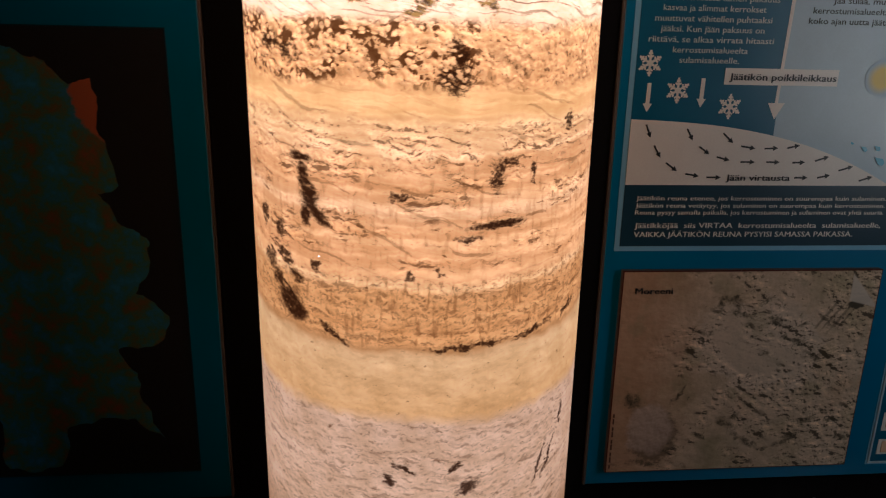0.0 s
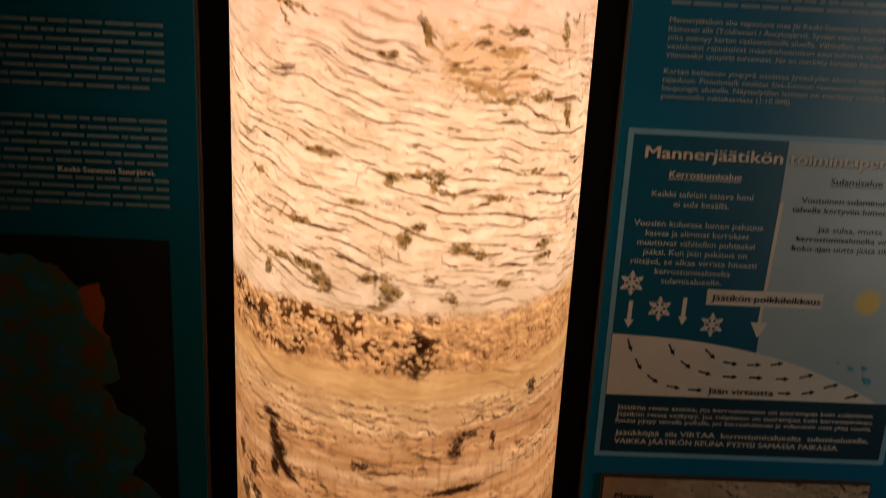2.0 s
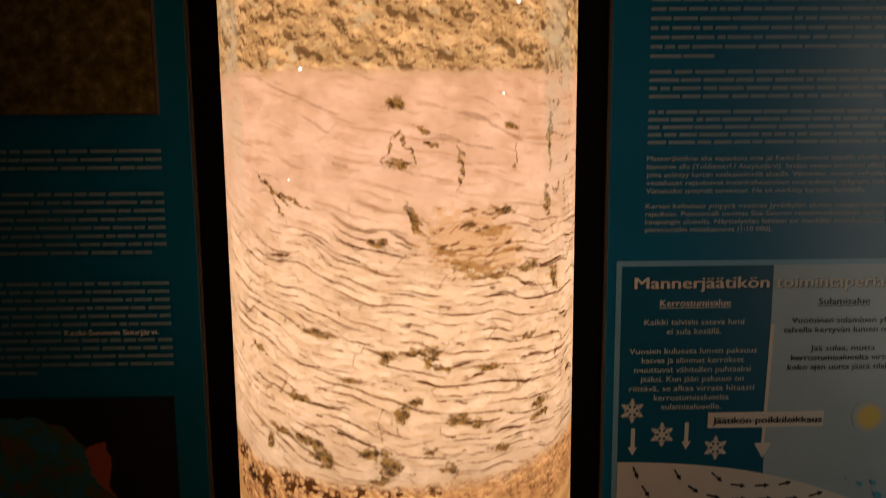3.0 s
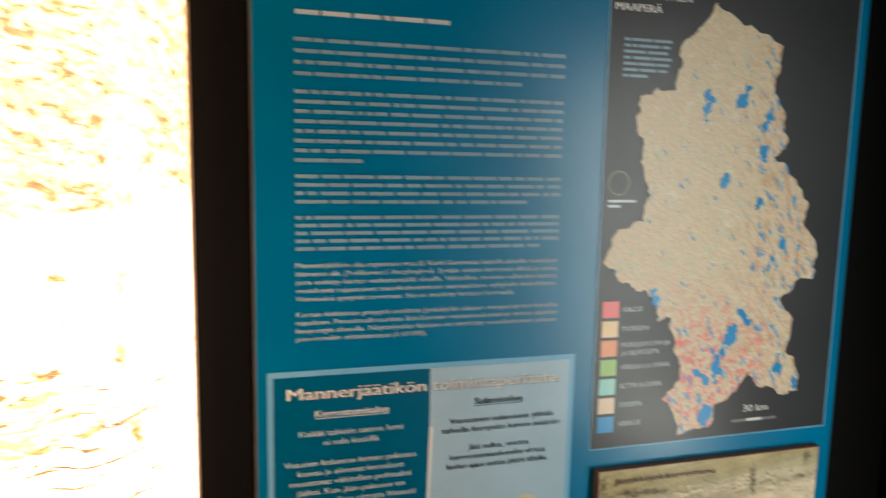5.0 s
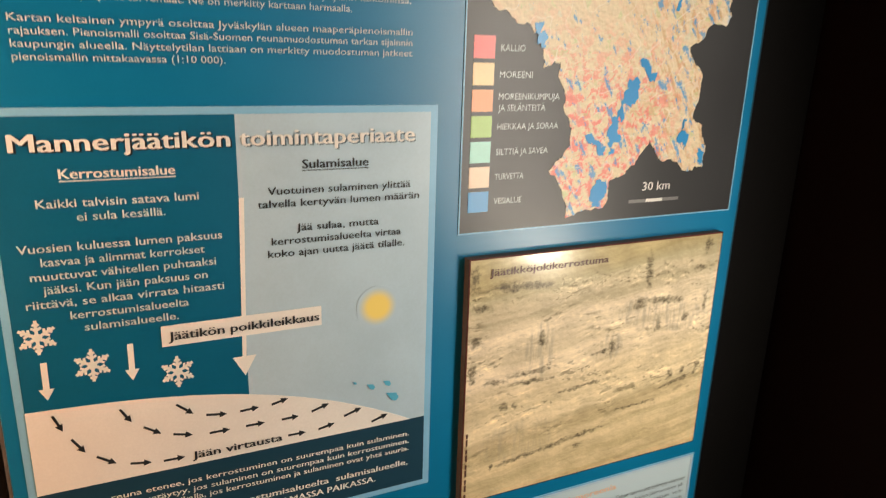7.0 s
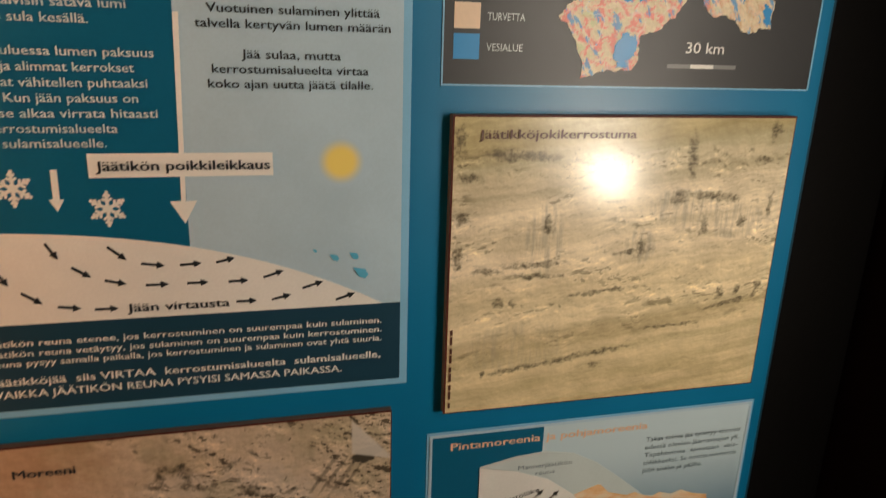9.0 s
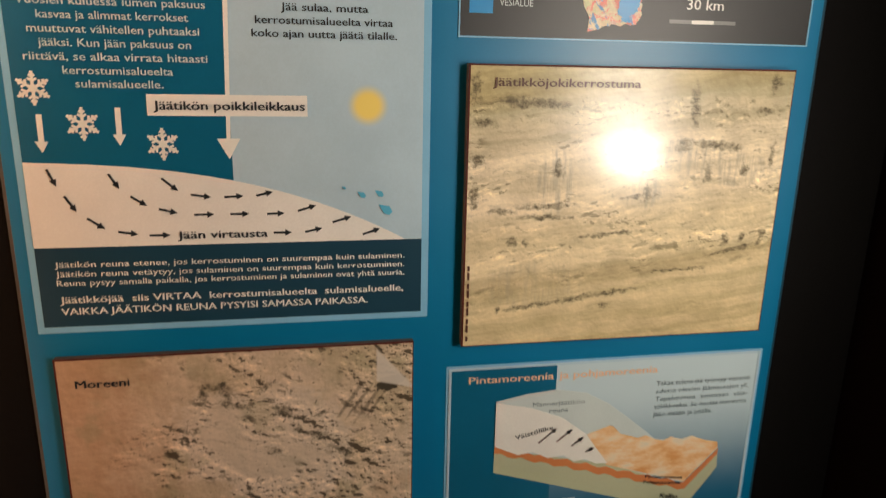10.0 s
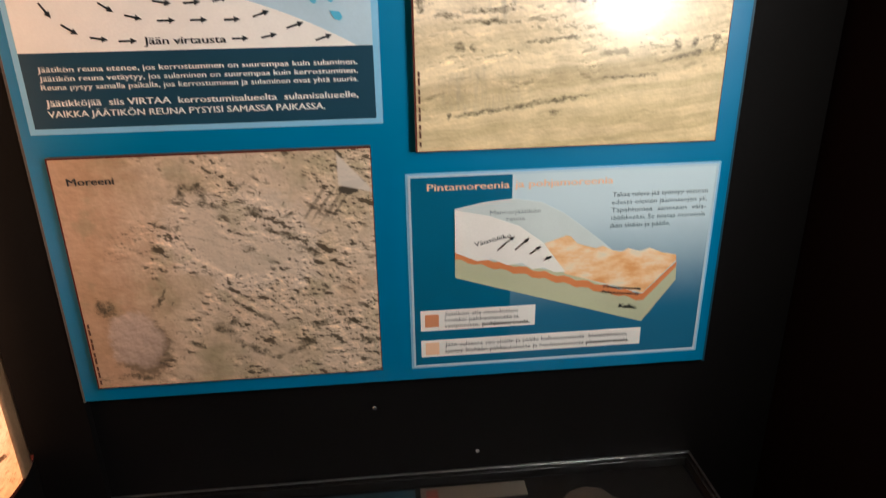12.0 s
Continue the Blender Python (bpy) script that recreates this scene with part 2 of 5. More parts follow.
    fibres = n.mul(n.mul(n.step(fibre, 0.52, 0.62), n.step(n.noise(v, 21.0, 3.0), 0.38, 0.55)), n.most([n.mul(in_white, 0.34), n.mul(in_top, 0.38), n.mul(n.band(zz, 1.225, 1.266, 0.01), 0.3), n.mul(in_low, 0.2), n.mul(in_tan, 0.08)]))
    col = n.mix(fibres, col, (0.52, 0.22, 0.07))
    joint = n.cells(n.node("ShaderNodeVectorMath", i0=n.xyz(n.mul(s, 1.0), n.mul(bend, 2.6)), i1=n.scaled(n.noise(v, 24.0, 3.0, 0.55, True), (0.02, 0.04, 0.0))).outputs[0], 26.0, "DISTANCE_TO_EDGE")[0]
    col = n.mix(n.mul(n.mul(n.step(joint, 0.024, 0.008), n.step(n.noise(v, 40.0, 3.0), 0.46, 0.56)), n.most([n.mul(in_white, 0.5), n.mul(in_top, 0.15)])), col, umber)
    # flat dark hollows along the beds
    pit = n.noise(n.xyz(n.mul(s, 30.0), n.mul(bend, 100.0), 3.0), 1.0, 7.0, 0.72)
    pits = n.mul(n.step(pit, 0.625, 0.645), n.most([in_white, n.mul(in_low, 0.9), n.mul(in_ochre, 0.5), n.mul(in_clay, 0.7), n.mul(in_top, 0.35)]))
    col = n.mix(n.mul(pits, 0.92), col, (0.17, 0.06, 0.014))
    drip = n.noise(n.xyz(n.mul(s, 170.0), n.mul(z, 38.0), 2.0), 1.0, 4.0, 0.65)
    col = n.mix(n.mul(n.mul(n.step(drip, 0.52, 0.64), n.most([in_ochre, n.mul(n.band(zz, 1.09, 1.20, 0.01), 0.55)])), 0.6), col, (0.33, 0.13, 0.04))
    # pebbles in the two gravel beds
    gv = n.xyz(s, n.mul(zz, 1.35))
    wv = n.node("ShaderNodeVectorMath", i0=gv, i1=n.scaled(n.noise(gv, 70.0, 2.0, 0.5, True), (0.006, 0.006, 0.0))).outputs[0]
    small, big = n.cells(wv, 135.0), n.cells(wv, 62.0)
    far = n.cells(n.node("ShaderNodeVectorMath", i0=wv, i1=(0.0014, 0.0022, 0.0)).outputs[0], 135.0)
    gaps = n.step(n.noise(v, 44.0, 4.0, 0.7), 0.49, 0.55)
    stone = n.step(small[0], 0.62, 0.30)
    pebbly = n.add(0.35, n.mul(n.mul(n.step(s, 0.055, 0.022), n.step(n.noise(v, 17.0, 3.0), 0.36, 0.50)), 0.65))
    stony = n.mul(in_grav, pebbly)
    col = n.lit(col, n.mul(n.sub(far[0], small[0]), stony), 1.15)
    col = n.mix(n.mul(n.mul(stone, stony), 0.26), col, (1.12, 0.64, 0.31))
    col = n.mix(n.mul(n.mul(n.mul(n.step(small[0], 0.34, 0.50), gaps), n.mul(in_grav, n.step(pebbly, 0.35, 0.8, 0.35, 1.0))), 0.94), col, (0.13, 0.040, 0.009))
    # clods and cast shadows in the topmost bed
    clod = n.xyz(s, n.add(n.mul(zz, 1.3), n.mul(s, 0.22)))
    cap_shade = n.mix(0.80, col, (0.13, 0.055, 0.014))
    col = n.carve(col, clod, 32.0, 0.0024, 0.0075, 0.085, cap_shade, n.mul(in_cap, 0.9), 4.0, 0.55, glow=0.40)
    col = n.carve(col, clod, 66.0, 0.0014, 0.0042, 0.095, cap_shade, n.mul(in_cap, 0.9), 4.0, 0.55, glow=0.40)
    cap_stone = n.mul(n.step(big[0], 0.42, 0.30), n.step(n.noise(v, 24.0, 3.0), 0.50, 0.58))
    col = n.mix(n.mul(n.mul(cap_stone, in_cap), 0.55), col, (0.92, 0.64, 0.36))
    # single hollows, shadows and roots that stand out
    wx = n.add(s, n.mul(n.sub(n.noise(v0, 75.0, 4.0, 0.7), 0.5), 0.026))
    wz = n.add(z, n.mul(n.sub(n.noise(n.xyz(z, s), 75.0, 4.0, 0.7), 0.5), 0.018))
    nx, nz = n.add(s, n.mul(n.sub(wx, s), 0.35)), n.add(z, n.mul(n.sub(wz, z), 0.35))
    rag = n.mul(n.sub(n.noise(n.xyz(s, n.mul(bend, 2.2)), 95.0, 6.0, 0.72), 0.46), 5.2)
    crisp = n.mul(rag, 0.7)
    arc = lambda deg: radians(deg) * R_COL
    blots = lambda rows, px, pz, edge: n.most([n.blot(px, pz, arc(a), h, rx, rz, t, edge, 0.3) for a, h, rx, rz, t in rows])
    caves = [(-39, 1.176, 0.007, 0.026, 4), (-40.5, 1.196, 0.015, 0.005, -6), (-34.5, 1.143, 0.021, 0.007, -36), (-37, 1.158, 0.011, 0.017, 16), (-38.5, 1.140, 0.007, 0.012, 0), (-47, 1.048, 0.021, 0.015, -12), (-44, 1.038, 0.018, 0.010, 0), (19, 1.138, 0.032, 0.0042, 4)]
    sand_holes = [(-53, 1.070, 0.020, 0.008, -38), (-43, 1.076, 0.012, 0.006, -30), (-35, 1.091, 0.007, 0.006, 0), (-49, 1.095, 0.018, 0.008, -34), (-57, 1.090, 0.012, 0.010, 0), (-60, 1.13, 0.008, 0.014, 0), (-30, 1.026, 0.022, 0.0035, -28), (-50, 1.122, 0.008, 0.010, 0),
                  (2, 1.093, 0.004, 0.005, 0), (-6, 1.089, 0.005, 0.005, 0), (-10, 1.165, 0.010, 0.005, 10), (18, 1.184, 0.007, 0.018, 0), (20, 1.196, 0.016, 0.004, 5), (30, 1.185, 0.003, 0.010, 0), (45, 1.232, 0.008, 0.010, 0), (10, 1.125, 0.016, 0.0035, 0)]
    bed_holes = [(5, 1.270, 0.016, 0.014, 0), (6, 1.290, 0.009, 0.018, 10), (-52, 1.300, 0.018, 0.008, -10), (-44, 1.292, 0.016, 0.006, -20), (11, 1.0165, 0.045, 0.003, 4), (33, 1.023, 0.030, 0.003, 14), (52, 1.034, 0.020, 0.0035, 30)]
    clay_holes = [(-8, 0.885, 0.014, 0.003, -25), (8, 0.884, 0.010, 0.003, 30), (52, 0.905, 0.004, 0.016, 0), (-12, 0.868, 0.008, 0.008, 0), (12, 0.86, 0.014, 0.008, 30), (45, 0.86, 0.003, 0.026, -25), (40, 0.86, 0.003, 0.026, -25), (30, 0.78, 0.012, 0.004, 30), (75, 0.72, 0.020, 0.004, 35), (85, 0.66, 0.016, 0.004, -20), (60, 0.69, 0.022, 0.004, 20)]
    pebble_cut = n.mul(n.mul(n.step(small[0], 0.42, 0.30), n.step(zz, 1.255, 1.265)), 0.75)
    holes = n.most([blots(sand_holes, wx, wz, rag), blots(bed_holes, wx, wz, rag), blots(clay_holes, wx, wz, rag)])
    crumb = n.step(n.noise(v0, 210.0, 4.0, 0.7), 0.33, 0.50, 0.45, 1.0)
    col = n.mix(n.mul(n.mul(holes, crumb), n.sub(0.95, pebble_cut)), col, dark)
    col = n.mix(n.mul(blots(caves, nx, nz, crisp), n.step(crumb, 0.45, 1.0, 0.80, 0.98)), col, dark)
    grit = n.noise(n.xyz(n.mul(s, 0.8), zz, 3.0), 125.0, 4.0, 0.68)
    col = n.mix(n.mul(n.step(grit, 0.635, 0.675), n.most([n.mul(in_tan, 0.55), n.mul(in_clay, 0.8), n.mul(in_ochre, 0.8), n.mul(in_low, 0.35)])), col, (0.17, 0.065, 0.018))
    top_marks = [(-1, 1.628, 0.0012, 0.020, -28), (4, 1.625, 0.0012, 0.020, 22), (2, 1.613, 0.014, 0.0040, -8), (7, 1.642, 0.010, 0.0025, -25), (9, 1.630, 0.008, 0.003, -12), (17, 1.612, 0.0014, 0.022, 0), (34, 1.620, 0.001, 0.016, 0), (33, 1.647, 0.008, 0.005, 0), (49, 1.64, 0.003, 0.034, 0), (48, 1.575, 0.006, 0.012, 0),
                 (-36, 1.590, 0.030, 0.0020, -35), (-30, 1.583, 0.028, 0.0018, -20), (-34, 1.574, 0.014, 0.0018, -50), (0, 1.665, 0.010, 0.006, 0)]
    ledge_marks = [(5, 1.563, 0.004, 0.018, 30), (20, 1.522, 0.028, 0.0045, -10), (30, 1.572, 0.016, 0.0035, 0), (27, 1.552, 0.020, 0.0035, 6), (13, 1.536, 0.012, 0.005, -25), (26, 1.512, 0.030, 0.0035, 0), (39, 1.516, 0.014, 0.006, 10), (52, 1.502, 0.006, 0.014, 20), (34, 1.535, 0.014, 0.003, 0), (-5, 1.545, 0.012, 0.004, -10)]
    bed_marks = [(1, 1.391, 0.007, 0.014, -30), (5, 1.400, 0.009, 0.004, 20), (17, 1.380, 0.019, 0.006, -5), (22, 1.374, 0.007, 0.006, -25), (4, 1.446, 0.020, 0.004, 10), (9, 1.440, 0.005, 0.014, -20), (12, 1.430, 0.008, 0.004, 0), (-3, 1.442, 0.008, 0.006, 0), (26, 1.426, 0.016, 0.004, -5), (-30, 1.399, 0.016, 0.005, -5), (-22, 1.462, 0.022, 0.004, -8), (45, 1.367, 0.016, 0.005, 5), (-45, 1.44, 0.014, 0.003, -10), (-14, 1.42, 0.012, 0.003, 0), (40, 1.45, 0.012, 0.003, 5)]
    foot_marks = [(-7, 1.352, 0.018, 0.006, 0), (-3, 1.340, 0.014, 0.010, -30), (-5, 1.326, 0.014, 0.004, 0), (-26, 1.356, 0.018, 0.006, -15), (-22, 1.343, 0.016, 0.010, -30), (-41, 1.346, 0.006, 0.010, 0), (-36, 1.362, 0.016, 0.005, -15), (14, 1.334, 0.008, 0.008, -30), (8, 1.352, 0.006, 0.005, 0), (45, 1.38, 0.014, 0.005, 10), (30, 1.345, 0.010, 0.004, 0)]
    marks = n.most([blots(rows, wx, wz, rag) for rows in (top_marks, ledge_marks, bed_marks, foot_marks)])
    col = n.mix(n.mul(marks, 0.94), col, n.mix(n.step(n.noise(n.xyz(s, n.mul(bend, 1.6)), 130.0, 4.0, 0.7), 0.42, 0.56), (0.075, 0.026, 0.004), (0.44, 0.22, 0.055)))
    warm = n.blot(wx, wz, arc(21), 1.542, 0.056, 0.034, -12, rag)
    ledge = n.noise(n.xyz(n.mul(s, 34.0), n.mul(n.add(bend, n.mul(s, -0.2)), 120.0), 31.0), 1.0, 5.0, 0.68)
    col = n.mix(n.mul(warm, 0.55), col, (0.84, 0.42, 0.16))
    col = n.mix(n.mul(n.mul(warm, n.step(ledge, 0.53, 0.58)), 0.9), col, (0.18, 0.075, 0.016))
    seam = n.mul(n.most([n.band(s, arc(46), arc(64), 0.006), n.band(s, arc(-66), arc(-50), 0.006)]), n.mul(n.step(zz, 1.50, 1.70), n.step(patch, 0.35, 0.6)))
    col = n.mix(n.mul(seam, 0.55), col, (0.66, 0.50, 0.32))
    col = n.mix(n.mul(n.mul(n.band(s, arc(46), arc(64), 0.006), n.step(zz, 1.48, 1.56)), n.mul(n.step(n.noise(v0, 62.0, 4.0, 0.65), 0.58, 0.64), 0.7)), col, (0.20, 0.11, 0.045))
    # pinholes where the tubes shine straight through
    pins = [(-34, 1.101, 0.4), (17, 1.852, 1.0), (-25, 1.787, 0.8), (35, 1.756, 1.0), (-25, 1.696, 0.9), (-30, 1.600, 0.5), (30, 1.675, 0.6)]
    col = n.mix(n.most([n.blot(s, z, arc(a), h, 0.0022 * r, 0.0015 * r) for a, h, r in pins]), col, (2.2, 2.1, 1.9))
    rich = n.node("ShaderNodeGamma", Color=col, Gamma=1.16).outputs[0]
    rich = n.mix(1.0, rich, (1.12, 1.10, 1.10), "MULTIPLY")
    n.set(n.bsdf.inputs["Emission Color"], rich)
    n.set(n.bsdf.inputs["Emission Strength"], n.mul(n.mul(n.step(zz, 1.24, 1.42, 1.0, 1.75), n.step(zz, 0.92, 1.03, 0.88, 1.0)), COLUMN_GLOW))
    return n.finish((0.012, 0.010, 0.008), 0.3, 0.0, 0.15)


def pit_photo():
    """Pale sand face of a gravel pit, laminated gloss."""
    n = Nodes("sand_pit_photo")
    x, y, z = n.split(n.place())
    v0 = n.xyz(x, z)
    w = n.sub(n.noise(v0, 10.0, 4.0), 0.5)
    zz = n.add(n.add(z, n.mul(x, -0.10)), n.mul(w, 0.024))
    v = n.xyz(x, zz)
    base = n.ramp(n.node("ShaderNodeMapRange", i0=zz, i1=-0.16, i2=0.16).outputs[0], [
        (0.0, (0.44, 0.36, 0.21)), (0.2, (0.50, 0.42, 0.26)), (0.29, (0.40, 0.33, 0.20)), (0.325, (0.54, 0.46, 0.30)), (0.45, (0.53, 0.45, 0.30)), (0.54, (0.58, 0.50, 0.36)), (0.72, (0.56, 0.49, 0.36)), (0.80, (0.42, 0.37, 0.26)), (0.88, (0.40, 0.36, 0.24)), (0.93, (0.34, 0.29, 0.16)), (1.0, (0.38, 0.33, 0.18))])
    grain, patch = n.noise(v, 260.0, 4.0, 0.7), n.noise(v, 22.0, 5.0)
    tone = n.step(patch, 0.3, 0.7, 0.86, 1.12)
    col = n.mix(1.0, base, n.xyz(tone, tone, tone), "MULTIPLY")
    # long level beds, pale sand over damper sand
    bed = n.noise(n.xyz(n.mul(x, 3.5), n.mul(zz, 60.0), 4.0), 1.0, 4.0, 0.6)
    k = n.step(bed, 0.35, 0.65, 0.86, 1.12)
    col = n.mix(1.0, col, n.xyz(k, k, n.math("POWER", k, 1.2)), "MULTIPLY")
    calm = n.step(n.noise(n.xyz(x, n.mul(zz, 2.5), 5.0), 13.0, 3.0), 0.48, 0.62)
    upper = n.mul(n.step(zz, -0.11, -0.05, 0.2, 1.0), n.step(z, 0.118, 0.132, 1.0, 0.15))
    shade = n.mix(0.66, col, (0.085, 0.07, 0.04))
    col = n.carve(col, n.xyz(x, n.mul(zz, 3.6)), 17.0, 0.003, 0.018, 0.090, shade, n.mul(n.mul(calm, upper), 0.85), glow=0.30)
    col = n.carve(col, n.xyz(x, n.mul(zz, 1.6)), 58.0, 0.0016, 0.005, 0.100, shade, n.mul(n.mul(n.step(calm, 0.0, 1.0, 0.3, 1.0), upper), 0.85), glow=0.35)
    shrub = n.mul(n.band(z, 0.10, 0.126, 0.006), n.step(n.noise(v, 34.0, 3.0), 0.46, 0.58))
    col = n.carve(col, v, 95.0, 0.0012, 0.0030, 0.09, shade, n.mul(shrub, 0.9), glow=0.3)
    col = n.lit(col, n.relief(v, 150.0, 0.001, 0.0016, 3.0), 0.4)
    line = n.beds(x, zz, 26.0, 2.2, 0.62, 0.06, 2.0, 10.0)
    col = n.mix(n.mul(line, 0.55), col, (0.13, 0.10, 0.055))
    # grey-blue shadow hanging from the ledges
    drip = n.noise(n.xyz(n.mul(x, 150.0), n.mul(z, 20.0), 2.0), 1.0, 3.0)
    hang = n.most([n.blot(x, z, -0.088, 0.030, 0.022, 0.040, 0), n.blot(x, z, 0.075, 0.060, 0.050, 0.022, -8), n.blot(x, z, 0.13, 0.045, 0.045, 0.020, 0), n.blot(x, z, 0.02, 0.020, 0.020, 0.020, 0), n.mul(n.blot(x, z, -0.11, -0.085, 0.06, 0.028, 4), 0.6)])
    col = n.mix(n.mul(n.mul(n.step(drip, 0.38, 0.70), hang), 0.50), col, (0.19, 0.185, 0.16))
    rag = n.mul(n.sub(n.noise(v, 120.0, 5.0, 0.72), 0.46), 5.0)
    wx = n.add(x, n.mul(n.sub(n.noise(v0, 80.0, 4.0, 0.7), 0.5), 0.022))
    wz = n.add(z, n.mul(n.sub(n.noise(n.xyz(z, x), 80.0, 4.0, 0.7), 0.5), 0.014))
    high = [(-0.182, 0.132, 0.006, 0.014, 0), (-0.133, 0.119, 0.022, 0.006, -4), (-0.106, 0.118, 0.030, 0.005, -4), (0.071, 0.115, 0.006, 0.022, 4), (0.105, 0.073, 0.034, 0.0045, -6), (0.061, 0.073, 0.010, 0.008, 0), (-0.172, 0.097, 0.012, 0.005, 0), (0.158, 0.112, 0.012, 0.004, 0), (0.174, 0.060, 0.004, 0.014, 0), (-0.179, 0.057, 0.008, 0.006, 0), (0.168, 0.142, 0.006, 0.012, 0)]
    middle = [(0.022, 0.018, 0.008, 0.010, 0), (-0.086, 0.047, 0.006, 0.010, 0), (-0.098, 0.005, 0.036, 0.0035, 2), (-0.101, -0.007, 0.032, 0.003, 0), (-0.150, 0.0, 0.016, 0.003, 0), (0.012, 0.015, 0.022, 0.0028, 4), (-0.181, 0.016, 0.005, 0.014, 0), (0.095, 0.042, 0.005, 0.010, 0), (0.142, 0.044, 0.005, 0.008, 0), (-0.135, -0.035, 0.004, 0.006, 0), (-0.120, -0.036, 0.003, 0.005, 0)]
    low = [(-0.022, -0.028, 0.040, 0.0022, 5), (0.143, -0.050, 0.042, 0.003, 13), (0.127, -0.038, 0.004, 0.007, 0), (0.149, -0.038, 0.004, 0.007, 0), (0.174, -0.033, 0.004, 0.007, 0), (-0.106, -0.111, 0.038, 0.0032, 7), (-0.054, -0.104, 0.028, 0.004, 8), (-0.009, -0.099, 0.030, 0.003, 9), (-0.020, -0.114, 0.006, 0.004, 0), (0.070, -0.074, 0.034, 0.002, 2), (-0.15, -0.115, 0.003, 0.005, 0)]
    dots = [n.blot(wx, wz, *row, rag, 0.75) for rows in (high, middle, low) for row in rows]
    deep = n.step(n.noise(n.xyz(x, n.mul(z, 1.5)), 170.0, 4.0, 0.7), 0.36, 0.60, 0.45, 0.95)
    col = n.mix(n.mul(n.most(dots), deep), col, (0.080, 0.068, 0.046))
    n.bump(grain, 0.03)
    col = n.mix(1.0, col, (1.30, 1.26, 1.22), "MULTIPLY")
    return n.finish(col, 0.20, 0.0, 0.55)


def till_photo():
    """Close view of stony till: tan clay with dark cracks and buried stones."""
    n = Nodes("stony_till_photo")
    x, y, z = n.split(n.place())
    v = n.xyz(x, z)
    base = n.ramp(n.noise(v, 9.0, 5.0, 0.6), [(0.32, (0.33, 0.28, 0.17)), (0.45, (0.50, 0.39, 0.27)), (0.58, (0.60, 0.47, 0.35)), (0.72, (0.52, 0.38, 0.26))])
    grain, lump = n.noise(v, 240.0, 4.0, 0.7), n.noise(v, 42.0, 5.0, 0.7)
    tone = n.step(lump, 0.3, 0.7, 0.86, 1.12)
    col = n.mix(1.0, base, n.xyz(tone, tone, tone), "MULTIPLY")
    # pale crumbly middle, reddish clay to one side, greenish damp below
    heart = n.blot(n.add(x, n.mul(n.sub(lump, 0.5), 0.10)), n.add(z, n.mul(n.sub(n.noise(v, 15.0, 4.0), 0.5), 0.12)), 0.02, 0.045, 0.10, 0.065, -10)
    col = n.mix(n.mul(heart, 0.55), col, (0.68, 0.57, 0.47))
    col = n.mix(n.mul(n.step(n.add(x, n.mul(n.sub(lump, 0.5), 0.12)), -0.04, -0.17), 0.60), col, (0.46, 0.25, 0.14))
    damp = n.step(n.noise(n.xyz(x, z, 6.0), 16.0, 4.0), 0.54, 0.66)
    col = n.mix(n.mul(damp, 0.45), col, (0.28, 0.25, 0.15))
    busy = n.step(n.add(n.noise(v, 13.0, 3.0), n.mul(x, 0.45)), 0.44, 0.55, 0.10, 1.0)
    busy = n.mul(busy, n.step(n.add(x, n.mul(z, -0.3)), -0.18, -0.11))
    shade = n.mix(0.90, col, (0.04, 0.028, 0.014))
    col = n.carve(col, n.xyz(n.add(x, n.mul(z, 0.25)), n.mul(n.add(z, n.mul(x, 0.15)), 1.5)), 34.0, 0.004, 0.008, 0.095, shade, busy, glow=0.30)
    col = n.carve(col, n.xyz(x, n.mul(z, 1.3)), 88.0, 0.0018, 0.0034, 0.100, shade, n.mul(busy, 0.9), glow=0.32)
    col = n.lit(col, n.relief(v, 120.0, 0.0015, 0.002, 4.0), 0.45)
    fleck = n.noise(n.xyz(n.mul(n.add(x, z), 75.0), n.mul(n.sub(z, x), 120.0)), 1.0, 4.0, 0.6)
    col = n.mix(n.mul(n.mul(n.step(fleck, 0.65, 0.69), n.step(x, -0.12, -0.06)), 0.8), col, (0.09, 0.07, 0.045))
    rag = n.mul(n.sub(n.noise(v, 110.0, 5.0, 0.72), 0.46), 5.0)
    wx = n.add(x, n.mul(n.sub(n.noise(v, 60.0, 4.0, 0.7), 0.5), 0.030))
    wz = n.add(z, n.mul(n.sub(n.noise(n.xyz(z, x), 60.0, 4.0, 0.7), 0.5), 0.024))
    high = [(-0.030, 0.116, 0.020, 0.004, 0), (-0.042, 0.106, 0.005, 0.010, 10), (-0.020, 0.104, 0.008, 0.006, -30), (-0.010, 0.092, 0.018, 0.004, -20), (0.024, 0.112, 0.012, 0.003, 30), (0.043, 0.081, 0.012, 0.007, -20), (0.062, 0.056, 0.014, 0.004, -25), (0.077, 0.051, 0.016, 0.004, -20), (0.106, 0.025, 0.018, 0.005, -35),
            (0.013, -0.004, 0.004, 0.004, 0), (-0.06, 0.065, 0.010, 0.003, -20), (0.03, 0.03, 0.008, 0.003, 0), (0.085, 0.075, 0.010, 0.003, 30)]
    low = [(-0.013, -0.080, 0.016, 0.007, -30), (0.017, -0.108, 0.026, 0.005, -32), (0.000, -0.070, 0.010, 0.004, 20), (0.113, -0.078, 0.018, 0.004, 5), (0.083, -0.112, 0.020, 0.006, 25), (0.174, -0.110, 0.012, 0.005, 0), (0.150, -0.080, 0.012, 0.003, 0), (-0.088, -0.031, 0.003, 0.020, -35), (-0.159, -0.040, 0.010, 0.014, 30), (-0.133, -0.143, 0.026, 0.005, -5), (-0.05, -0.10, 0.012, 0.004, -30), (0.05, -0.125, 0.012, 0.003, 10)]
